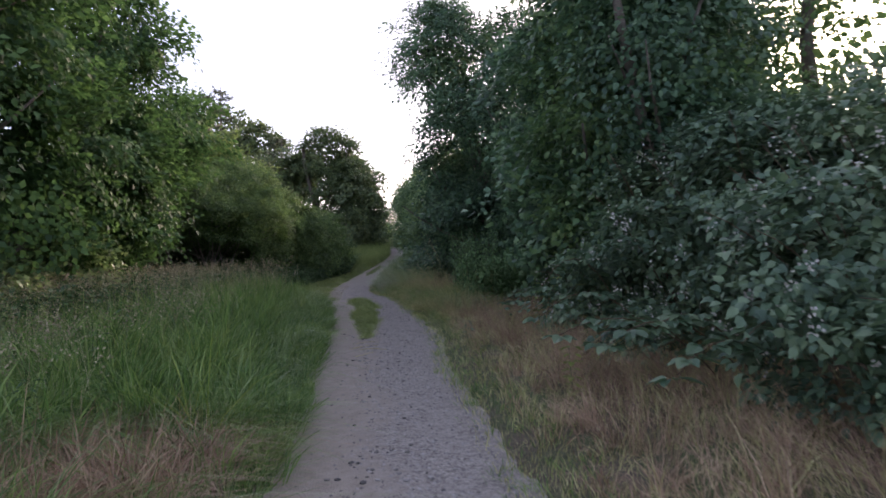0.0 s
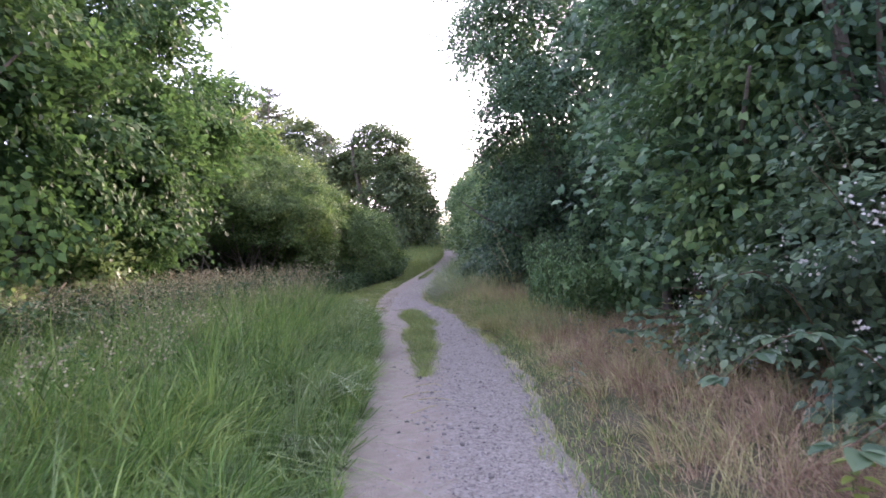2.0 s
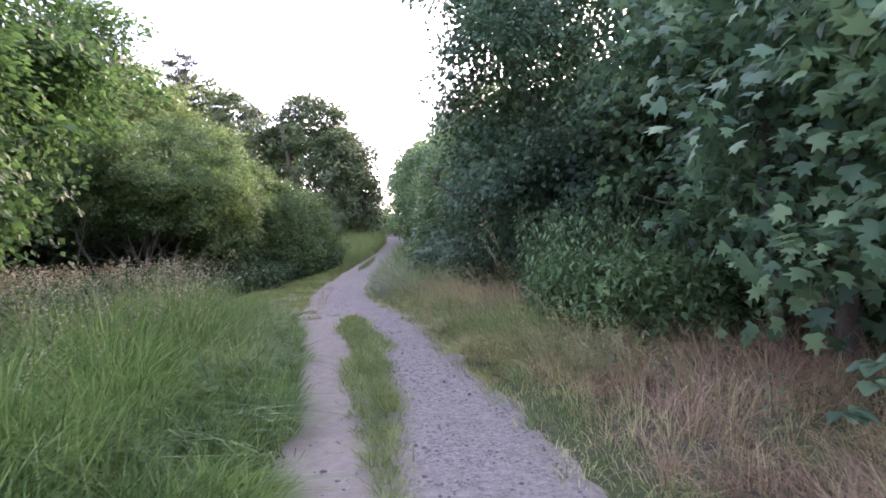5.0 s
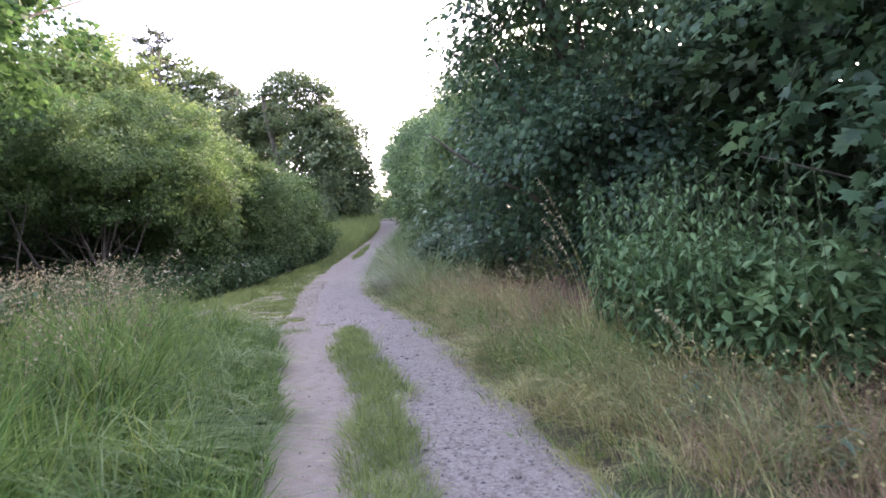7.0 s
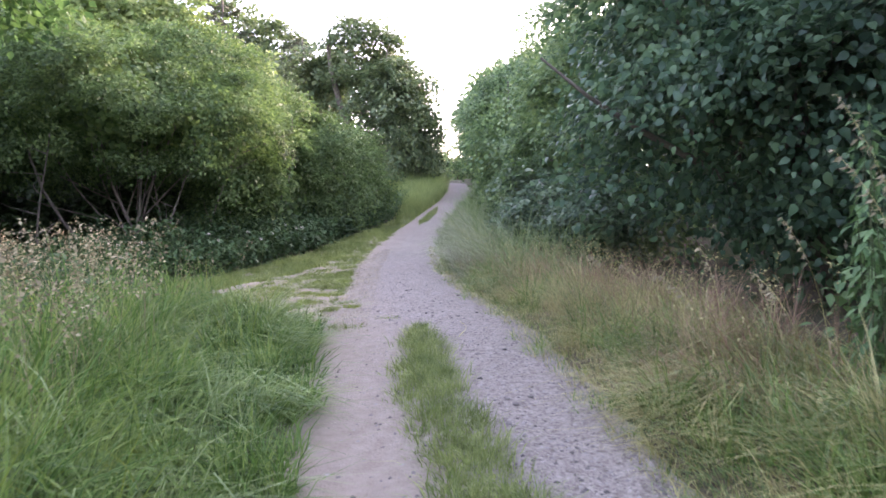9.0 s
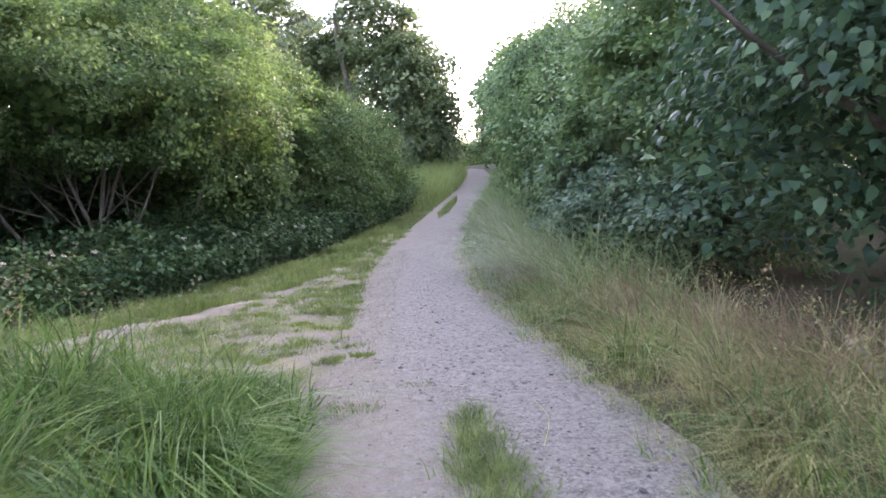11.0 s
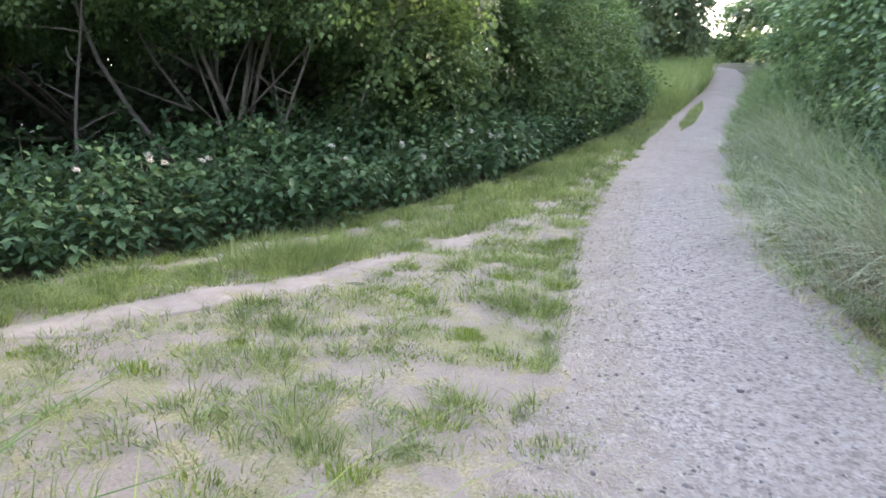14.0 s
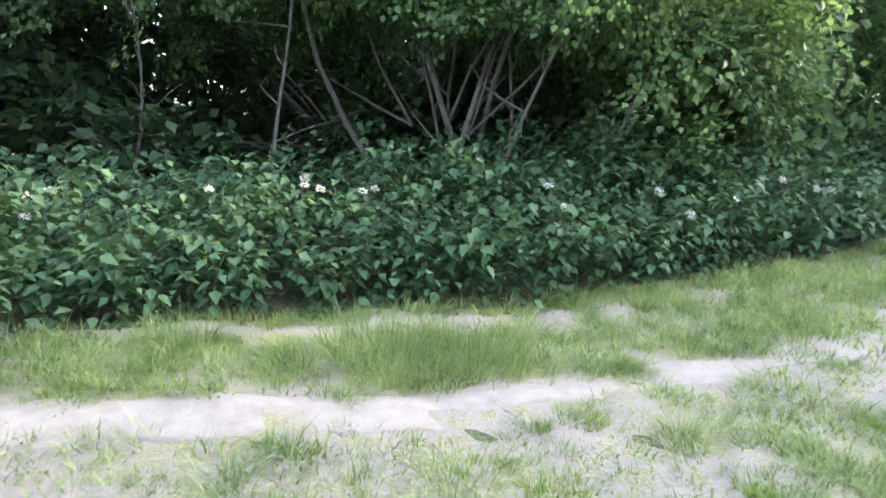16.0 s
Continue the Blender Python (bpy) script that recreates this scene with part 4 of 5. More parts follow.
# ---- nettles ----
def nettle(height, seed, shape=OVAL, levels=9):
    """A nettle: stem and crossed pairs of drooping toothed leaves; built about the origin."""
    rr = random.Random(seed)
    ob = new("nettle_plant")
    lx, ly = rr.uniform(-0.12, 0.12), rr.uniform(-0.12, 0.12)
    k = np.linspace(0, 1, 6)[:, None]
    pts = np.concatenate([lx * k ** 2, ly * k ** 2, height * k], 1)
    V, F = tube_arrays(pts, np.linspace(0.005, 0.002, 6), 5)
    stem = shade_smooth(link_mesh("stem", V, F, M_STEM, ob))
    for j in range(levels):
        s = 0.18 + 0.80 * j / (levels - 1)
        p = (lx * s * s, ly * s * s, height * s)
        size = (0.15 if shape is LANCE else 0.125) * (1.15 - 0.75 * abs(s - 0.55) - 0.25 * s) * rr.uniform(0.85, 1.15)
        for side in (0, 1):
            a = j * 1.57 + side * 3.14 + rr.uniform(-0.4, 0.4)
            d = (math.cos(a), math.sin(a), -0.35 - (0.9 if shape is LANCE else 0.3) * rr.random() + 0.5 * (s > 0.93))
            leaf_object("leaf", stem, leaf_pose((p[0] + 0.03 * d[0], p[1] + 0.03 * d[1], p[2]), d, (0.3 * d[0], 0.3 * d[1], 1), size * (0.95 if shape is LANCE else 0.95)), M_NETTLE_TALL if shape is LANCE else M_SHADE_NETTLE, shape)
    for side in range(4 if shape is LANCE else 0):
        a = side * 1.57 + rr.random()
        d = (0.5 * math.cos(a), 0.5 * math.sin(a), 0.9)
        leaf_object("tip_leaf", stem, leaf_pose((lx, ly, height - 0.02), d, (d[0], d[1], 0.6), 0.045), M_NETTLE_TALL if shape is LANCE else M_SHADE_NETTLE, shape)
    return ob


def place_nettles(protos, spots, label, group):
    for i, (x, y) in enumerate(spots):
        m = Matrix.Translation((x, y, float(land(x, y)) - 0.02)) @ Matrix.Rotation(R.uniform(0, 6.28), 4, "Z")
        if i < len(protos):
            protos[i].matrix_basis = m
            tagged(protos[i], label, "nettle", group)
        else:
            copy_thing(protos[i % len(protos)], m)


NY, NX = [20.5, 22.8, 23.5, 24.3, 25.1, 25.9, 27.5, 30, 33, 37, 41], [-9.6, -8.3, -8.2, -7.95, -7.6, -7.15, -6.75, -6.1, -5.75, -5.35, -5.3]


def nettle_line(y):
    return np.interp(y, NY, NX)


def slope(d, y):
    """Nettles rise from the clearing towards the hawthorn, highest in the middle of the bed."""
    return (1 + 0.28 * np.exp(-((y - 26.6) / 1.7) ** 2) + 0.32 * smooth(26.8, 28.6, y)) * (0.46 + 0.50 * np.clip(d / 1.4, 0, 1))


heights = np.array([0.45, 0.56, 0.68, 0.80, 0.92, 1.05, 1.2])
spots = [[] for _ in heights]
for _ in range(128):
    y, d = R.uniform(21.6, 31.8), 0.1 + 1.5 * R.random() ** 1.2
    k = int(np.argmin(np.abs(heights - slope(d, y) * R.uniform(0.85, 1.2))))
    spots[k].append((float(nettle_line(y)) - d, y))
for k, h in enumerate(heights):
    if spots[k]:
        place_nettles([nettle(float(h), k)], spots[k], "nettle with drooping toothed leaves beside the clearing, hawthorn shade in its colour", "nettles under the hawthorn")
spots = []
for _ in range(105):
    y = R.uniform(14.3, 17.3)
    spots.append((float(np.interp(y, [14.3, 15.0, 15.6, 17.3], [1.0, 0.5, 0.25, 0.3])) + 1.6 * R.random() ** 1.2, y))
place_nettles([nettle(h, 20 + i, LANCE, 11) for i, h in enumerate((1.5, 1.62, 1.38, 1.56, 1.28, 1.7, 1.45))], spots, "tall nettle with pale tips beside the gravel path", "nettles beside the path")


def bed(name, label, x, y, h, size, mat, per=26, shape=OVAL):
    """A mass of low leafy plants that nobody could count."""
    n = len(x)
    g = land(x, y)
    P = np.repeat(np.stack([x, y, g], -1), per, 0)
    s = R.random(len(P)) ** 0.55
    hh = np.repeat(h * (0.75 + 0.4 * R.random(n)), per)
    P[:, 2] += s * hh
    P[:, :2] += R.normal(size=(len(P), 2)) * 0.10
    a = R.uniform(0, 2 * np.pi, len(P))
    T = np.stack([np.cos(a), np.sin(a), -0.2 - 0.3 * R.random(len(P))], -1)
    V, F = leaf_arrays(P, np.stack([0.35 * np.cos(a), 0.35 * np.sin(a), 1 + 0 * a], -1) + R.normal(size=P.shape) * 0.3, T, size * (0.6 + 0.8 * R.random(len(P))), shape)
    return tagged(link_mesh(name, V, F, mat), label, "undergrowth", kind="stuff")


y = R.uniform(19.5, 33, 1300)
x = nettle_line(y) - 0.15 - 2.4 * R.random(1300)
bed("nettle_bed", "dense bed of nettles with the hawthorn's shade in its leaf colour", x, y, 0.92 * slope(nettle_line(y) - x, y) * (1 + 0.24 * wave(x, y, 0.35)), 0.10, M_SHADE_NETTLE_BED, 24)
y = R.uniform(14.5, 17.6, 330)
x = np.interp(y, [14.3, 15.0, 15.6, 17.3], [1.1, 0.65, 0.45, 0.5]) + 1.7 * R.random(330)
bed("nettle_bed", "dense bed of tall nettles beside the path", x, y, 0.95, 0.095, M_NETTLE_TALL_BED, 38, OVAL)
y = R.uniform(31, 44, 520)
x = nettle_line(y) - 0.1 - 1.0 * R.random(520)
bed("verge_plants", "leafy verge plants at the foot of the hawthorns", x, y, 0.7, 0.11, M_SHADE_NETTLE_BED, 20, LEAF2)
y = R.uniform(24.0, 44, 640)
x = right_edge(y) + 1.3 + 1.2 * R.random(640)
bed("verge_plants", "leafy verge plants at the foot of the hazels", x, y, 0.75, 0.11, M_SHADE_NETTLE_BED, 20, LEAF2)


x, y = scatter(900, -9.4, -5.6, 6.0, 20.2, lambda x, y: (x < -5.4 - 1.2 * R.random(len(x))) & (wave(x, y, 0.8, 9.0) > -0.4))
bed("meadow_herbs", "leafy herbs among the tall grass under the maples", x, y, 0.95, 0.10, M_SHADE_NETTLE_BED, 22, LEAF2)


def umbel_plant(x, y, height, label):
    """Hogweed or elder-like plant: stem and flat white umbels."""
    ob = root("umbel_flower", x, y, label, "flower", "white umbels among the nettles")
    z = ob.location.z
    top = np.array([x + R.normal() * 0.04, y + R.normal() * 0.04, z + height])
    part_arrays("stem", ob, tube_arrays(bent((x, y, z), top, 5, 0.03), np.linspace(0.006, 0.003, 5), 5), M_STEM, True)
    for _ in range(R.integers(1, 3)):
        c = top + R.normal(size=3) * np.array([0.07, 0.07, 0.03])
        ray = part_arrays("ray", ob, tube_arrays(bent(top - np.array([0, 0, 0.12]), c, 3, 0.02), np.linspace(0.003, 0.002, 3), 4), M_STEM)
        m = 46
        a, r = R.uniform(0, 6.28, m), 0.04 * np.sqrt(R.random(m))
        tilt = unit(np.array([0.7, -0.35, 0.8]) + R.normal(size=3) * 0.25)
        ax = unit(np.cross(tilt, np.array([0.2, 1.0, 0.1])))
        ay = np.cross(tilt, ax)
        P = c + (r * np.cos(a))[:, None] * ax + (r * np.sin(a))[:, None] * ay + (0.012 - 3 * r * r + R.normal(size=m) * 0.003)[:, None] * tilt
        head = part_arrays("umbel", ob, leaf_arrays(P, R.normal(size=P.shape) * 0.4 + tilt, R.normal(size=P.shape), R.uniform(0.009, 0.016, m), (LEAF2[0] * np.array([1.4, 1, 1]), LEAF2[1])), M_FLOWER)
        head.parent = ray


for x, y, h in [(-9.15, 24.9, 0.92), (-9.0, 25.1, 0.9), (-9.35, 24.55, 0.62), (-9.3, 24.3, 0.93), (-8.7, 25.4, 0.88), (-7.9, 26.6, 0.92), (-7.75, 26.5, 0.84), (-7.5, 27.3, 0.9), (-7.3, 27.6, 0.7),
                (-7.0, 28.8, 0.85), (-6.9, 29.4, 0.8), (-9.8, 23.2, 0.8), (-9.7, 22.9, 0.62), (-9.5, 22.6, 0.45), (-9.9, 23.4, 0.9), (-7.2, 28.2, 0.8)]:
    umbel_plant(x + 0.45, y - 0.1, h - 0.06, "white flat umbel standing out of the nettles")

# bare stems in the hollow under the hawthorn
for x, y, dx, dy in [(-9.25, 26.9, -0.7, 0.4), (-9.0, 27.2, 0.5, 0.3), (-10.6, 25.6, 0.5, -0.4), (-11.8, 24.4, -0.5, 0.3), (-8.4, 28.2, 0.5, 0.4), (-9.1, 27.4, 0.1, 0.7)]:
    ob = root("bare_stem", x, y, "leaning grey stem in the hollow under the hawthorn", "branch", "stems under the hawthorn")
    z = ob.location.z
    p = bent((x, y, z - 0.1), (x + dx, y + dy, z + 3.0), 9, 0.06)
    stem = part_arrays("stem", ob, tube_arrays(p, np.linspace(0.028, 0.011, 9), 6), M_BARK, True)
    for j in range(6):
        s = p[2 + j]
        e = s + np.array([R.normal() * 0.5, R.normal() * 0.5, R.uniform(0.1, 0.7)])
        part_arrays("twig", ob, tube_arrays(bent(s, e, 5, 0.12), np.linspace(0.014, 0.004, 5), 4), M_BARK).parent = stem


# ---- grass ----
def meadow(x, y):
    return (x < left_edge(y) + 0.09) & (x > -9.5) & (y < 20.6 + 0.35 * wave(x, y, 0.8) - 0.25 * np.maximum(0, -6.0 - x)) & ~(dry_clump(x, y) & (R.random(len(x)) < 0.85))


def off_path(x, y):
    return np.maximum(left_edge(y) - x, x - right_edge(y))


def dry_clump(x, y):
    return ((x + 2.45) / 0.95) ** 2 + ((y - 4.1) / 1.0) ** 2 < 1 + 0.3 * wave(x, y, 0.3)


x, y = scatter(110000, -5.6, -0.6, 2.2, 21.2, meadow)
d = off_path(x, y)
grass("meadow_grass", "lush green uncut meadow grass leaning over the path", M_GRASS, x, y, (0.30 + 0.34 * smooth(0.0, 1.2, d)) * (1 + 0.28 * wave(x, y, 0.42, 2.0)), 0.0135, (0.08, -0.12), 0.32, 2, 0.48, 0.7, 30, (0.06, 0.17))
x, y = scatter(90000, -5.0, -0.6, 2.4, 20.6, lambda x, y: meadow(x, y) & (off_path(x, y) < 0.32))
grass("meadow_grass", "dark green grass drooping over the path's edge", M_GRASS, x, y, 0.30, 0.010, (0.35, -0.1), 0.35, 2, 0.4, 0.4, 22)
x, y = scatter(32000, -9.5, -3.0, 4.0, 21.2, lambda x, y: meadow(x, y) & (off_path(x, y) > 1.2))
grass("meadow_grass", "tall green meadow grass reaching to the maples", M_GRASS, x, y, 0.80, 0.015, (0.05, -0.05), 0.36, 3, 0.34, 0.5, 30)
x, y = scatter(20000, -6.5, -1.0, 2.5, 21.0, lambda x, y: meadow(x, y) & (off_path(x, y) > 0.2) & (wave(x, y, 0.8, 3.0) > 0.0))
grass("meadow_grass", "pale silvery lodged grass in the meadow", M_PALE, x, y, 0.75, 0.008, (0.35, -0.4), 0.45, 3, 0.42, 0.9, 36)
x, y = scatter(26000, -6.2, -0.9, 2.4, 20.4, lambda x, y: meadow(x, y) & (off_path(x, y) > 0.4))
grass("meadow_grass", "arching blades of coarse tussocks in the meadow", M_GRASS, x, y, 0.5 + 0.38 * smooth(0.2, 1.4, off_path(x, y)), 0.011, (0.1, -0.2), 0.25, 4, 0.66, 1.0, 70, (0.10, 0.24))
x, y = scatter(8000, -8.5, -1.5, 3.0, 20.8, lambda x, y: meadow(x, y) & (off_path(x, y) > 0.4) & (wave(x, y, 1.3, 8.0) > 0.2))
grass("meadow_grass", "yellowish ripening grass in the meadow", M_GRASS_YELLOW, x, y, 0.78, 0.007, (0.05, -0.1), 0.45, 3, 0.34, 0.6, 16)
x, y = scatter(3800, -9.0, -2.2, 3.5, 20.8, lambda x, y: meadow(x, y) & (off_path(x, y) > 0.9 + 0.5 * (y < 14)) & (wave(x, y, 0.7, 4.0) > -0.3))
H = np.where((off_path(x, y) < 2.2) | (y < 9), 0.75, 1.0) + 0.32 * R.random(len(x))
stalks, heads = stalk_arrays(x, y, H, R.normal(size=(len(x), 2)) * 0.2, 10, 0.17, 0.021)
tagged(link_mesh("seed_stalks", *stalks, M_SEED), "thin stalks standing above the meadow grass", "grass", kind="stuff")
tagged(link_mesh("seed_heads", *heads, M_SEED), "loose brown seed heads above the meadow grass", "grass", kind="stuff")
x, y = scatter(520, -7.5, -3.6, 13.0, 20.7, lambda x, y: meadow(x, y) & (off_path(x, y) > 0.8) & (wave(x, y, 0.6, 1.0) > 0.0))
stalks, heads = stalk_arrays(x, y, 1.05 + 0.32 * R.random(len(x)), R.normal(size=(len(x), 2)) * 0.16, 16, 0.22, 0.024, 0.005)
tagged(link_mesh("seed_stalks", *stalks, M_SEED), "pale tall stalks at the meadow's corner", "grass", kind="stuff")
tagged(link_mesh("seed_heads", *heads, M_SEED), "pale feathery seed heads at the meadow's corner", "grass", kind="stuff")
x, y = scatter(16000, -3.8, -1.3, 2.6, 5.6, dry_clump)
grass("dry_grass_clump", "matted dry reddish grass at the meadow's edge", M_RED, x, y, 0.5, 0.007, (0.3, 0.1), 0.5, 3, 0.5, 0.6, 30)

# grass strip between the wheel tracks
IY, IC, IW = [10.8, 11.6, 13, 14, 16, 17.5, 18.6, 19.6, 20.4], [-1.3, -1.36, -1.52, -1.7, -1.86, -2.2, -2.36, -2.5, -2.6], [0.03, 0.09, 0.2, 0.25, 0.26, 0.27, 0.27, 0.18, 0.04]
x, y = scatter(110000, -3.1, -0.9, 10.8, 20.4, lambda x, y: np.abs(x - np.interp(y, IY, IC)) < np.interp(y, IY, IW) * (1 + 0.3 * wave(x, y, 0.3)) * R.random(len(x)) ** 0.35)
grass("centre_strip_grass", "short green grass between the wheel tracks", M_SHORT, x, y, 0.12 + 0.035 * wave(x, y, 0.4, 2.0), 0.0065, (0, 0), 0.35, 2, 0.28, 0.2, 10)

# verge on the bramble side: dry red grass, then pale long grass
def verge(x, y, a, b):
    d = x - right_edge(y)
    return (d > a + 0.06 * wave(x, y, 0.4)) & (d < b)


x, y = scatter(44000, -1.0, 3.6, 2.0, 15.6, lambda x, y: verge(x, y, 0.30, 3.2) & (R.random(len(x)) < smooth(15.8, 14.4, y)) & (R.random(len(x)) < 0.15 + smooth(0.1, 0.7, x - right_edge(y))))
k = R.random(len(x)) < 0.72
d = 0.26 + 0.16 * smooth(0.3, 1.0, x - right_edge(y))
grass("dry_grass", "dry reddish-brown grass below the brambles", M_RED, x[k], y[k], d[k], 0.0055, (-0.15, -0.1), 0.4, 3, 0.42, 0.6, 22)
grass("dry_grass", "dry pale grass below the brambles", M_STRAW, x[~k], y[~k], d[~k] * 1.1, 0.0045, (-0.2, -0.15), 0.45, 3, 0.45, 0.6, 10)
x, y = scatter(9000, -0.8, 1.6, 4.0, 14.5, lambda x, y: verge(x, y, 0.15, 1.6) & (wave(x, y, 0.7, 2.5) > 0.75))
grass("verge_grass", "green grass patches in the dry verge", M_GRASS, x, y, 0.26, 0.007, (-0.1, -0.1), 0.35, 3, 0.35, 0.4, 18)
x, y = scatter(110000, -3.4, 1.6, 2.0, 30.0, lambda x, y: verge(x, y, -0.16 - 0.12 * smooth(15, 19, y), 0.5))
k = R.random(len(x)) < 0.45
grass("verge_grass", "short green grass along the gravel", M_GRASS, x[k], y[k], 0.13, 0.006, (-0.1, 0), 0.4, 2, 0.3, 0.3, 8)
grass("verge_grass", "short dry grass along the gravel", M_STRAW, x[~k], y[~k], 0.12, 0.005, (-0.1, 0), 0.6, 2, 0.35, 0.3)
x, y = scatter(52000, -2.4, 1.6, 13.6, 24.0, lambda x, y: verge(x, y, 0.0, 1.5))
k = R.random(len(x)) < 0.25
grass("verge_grass", "long silvery green grass arching over the gravel's edge", M_PALE, x[k], y[k], 0.42 * smooth(-0.1, 0.8, x[k] - right_edge(y[k])) + 0.10, 0.007, (-0.45, -0.3), 0.4, 3, 0.42, 0.5, 22)
x, y = x[~k], y[~k]
k = (wave(x, y, 0.8, 6.0) > -0.2) | (x - right_edge(y) < 0.35) | (R.random(len(x)) < 0.25)
x, y = x[k], y[k]
grass("verge_grass", "pale long grass arching over the gravel's edge", M_STRAW, x, y, 0.44 * smooth(-0.1, 0.8, x - right_edge(y)) + 0.10, 0.0055, (-0.6, -0.4), 0.34, 3, 0.5, 0.6, 30, (0.06, 0.2))
x, y = scatter(22000, -2.2, 1.4, 15.5, 24.5, lambda x, y: verge(x, y, 0.2, 1.5) & (wave(x, y, 0.8, 6.0) < 0.1))
grass("verge_grass", "green grass clumps among the straw of the verge", M_GRASS, x, y, 0.42, 0.008, (-0.1, -0.1), 0.3, 3, 0.4, 0.5, 26, (0.06, 0.16))
x, y = scatter(15000, -3.4, -0.4, 24.6, 34.0, lambda x, y: verge(x, y, 0.0, 1.1))
grass("verge_grass", "tall silvery grass bowing over the path's edge", M_SILVER, x, y, 0.35 + 0.75 * smooth(0.1, 0.8, x - right_edge(y)), 0.0065, (-0.4, -0.2), 0.3, 4, 0.5, 0.6, 24)
x, y = scatter(34000, -3.6, 2.0, 13.5, 36.0, lambda x, y: verge(x, y, -0.08, 1.7) & (R.random(len(x)) < 0.45 + 0.55 * smooth(24.5, 27, y)))
grass("verge_grass", "yellow-green verge grass under the hazels", M_GRASS_YELLOW, x, y, 0.14 + 0.30 * smooth(0.2, 1.3, x - right_edge(y)), 0.007, (-0.12, -0.05), 0.28, 2, 0.32, 0.4, 20)
x, y = scatter(30000, -4.2, 0.4, 22.5, 50.0, lambda x, y: verge(x, y, -0.05, 1.8))
grass("verge_grass", "tall green verge grass beside the far path", M_PALE, x, y, 0.32 + 0.72 * smooth(0.1, 0.9, x - right_edge(y)), 0.010, (-0.1, -0.05), 0.28, 3, 0.3, 0.35, 18)
x, y = scatter(30000, -2.6, 1.8, 16.8, 27.0, lambda x, y: verge(x, y, 0.3, 1.7) & (wave(x, y, 0.9, 5.0) > -0.5))
grass("dry_grass", "dry reddish long grass under the lime tree", M_RED, x, y, 0.34 + 0.30 * smooth(0.3, 1.0, x - right_edge(y)), 0.0055, (-0.2, -0.15), 0.4, 3, 0.42, 0.6, 18)
x, y = scatter(1300, -2.6, 1.5, 12.0, 34.0, lambda x, y: verge(x, y, 0.2, 1.2))
stalks, heads = stalk_arrays(x, y, 0.65 + 0.3 * R.random(len(x)), np.stack([-0.25 + 0.2 * R.normal(size=len(x)), 0.2 * R.normal(size=len(x))], -1), 12, 0.14, 0.013, 0.003)
tagged(link_mesh("seed_stalks", *stalks, M_STRAW), "thin straw stalks along the verge", "grass", kind="stuff")
tagged(link_mesh("seed_heads", *heads, M_STRAW), "pale seed heads nodding over the verge", "grass", kind="stuff")

# the clearing with the side track
def rut(y, a):
    return np.interp(y, [18, 20.5, 22.6, 23.5, 24.4, 25.4, 27, 30], [-13.5, -9.9, -7.35, -6.7, -6.25, -5.95, -5.35, -5.2]) - a * np.interp(y, [20, 24, 27, 30], [1.6, 1.45, 1.2, 0.9])


def rut_height(x, y, u):
    return np.maximum(land(x, y) + 0.012, gz(y) - 0.012) + 0.008 * wave(x, y, 0.35, 6.0) + 0.006 + 0.011 * wave(x, y, 0.22, 3.0) + 0.005 * wave(x, y, 0.09)


def earth_height(x, y, u):
    return np.maximum(land(x, y) + 0.012, gz(y) - 0.012) + 0.008 * wave(x, y, 0.35, 6.0)


ys = np.arange(19.4, 33.0, 0.12)
tagged(strip("clearing_earth", ys, np.maximum(nettle_line(ys) - 0.3, -10.0) - 0.2 * smooth(21, 20, ys), left_edge(ys) + 0.55, earth_height, M_EARTH, 44, 0.1, 0.5, 0.04), "bare trodden grey earth of the clearing", "ground", kind="structure")
ys = np.arange(18.2, 28.4, 0.1)
w = (0.07 + 0.11 * smooth(25.0, 22.8, ys)) * smooth(28.4, 26.5, ys) * (1 + 0.6 * wave(2, ys, 0.5))
tagged(strip("side_track", ys, rut(ys, 0) - w - 0.08, rut(ys, 0) + w, rut_height, M_SAND, 18, 0.12), "sandy wheel rut of the side track", "path", kind="structure")
w = 0.15 * smooth(28.2, 26.5, ys) * (1 + 0.5 * wave(4, ys, 0.5)) + 0.02
tagged(strip("side_track", ys, rut(ys, 1) - w, rut(ys, 1) + w, rut_height, M_SAND, 18, 0.12), "sandy wheel rut of the side track", "path", kind="structure")


def clearing(x, y):
    return (x < left_edge(y) + 0.15) & (x > nettle_line(y) - 0.2) & (y > 19.8 - 0.25 * np.minimum(0, x + 5))


def bare(x, y):
    return np.minimum(np.abs(x - rut(y, 0)) / 0.30, np.abs(x - rut(y, 1)) / 0.22)


def green(x, y):
    """Where short grass holds on the clearing."""
    w = wave(x, y, 0.45, 7.0) + 0.5 * wave(x, y, 0.17, 2.0)
    w = w + 1.1 * smooth(1.15, 0.45, x - rut(y, 0)) * smooth(21.6, 22.6, y)
    inner = (x < rut(y, 0)) | (w > -1.0 + 0.85 * smooth(23.6, 21.0, y) + 0.5 * smooth(0.9, 0.1, left_edge(y) - x))
    return clearing(x, y) & inner & (bare(x, y) > 0.72 + 0.42 * wave(x, y, 0.35) - 0.55 * smooth(24.5, 27.5, y))


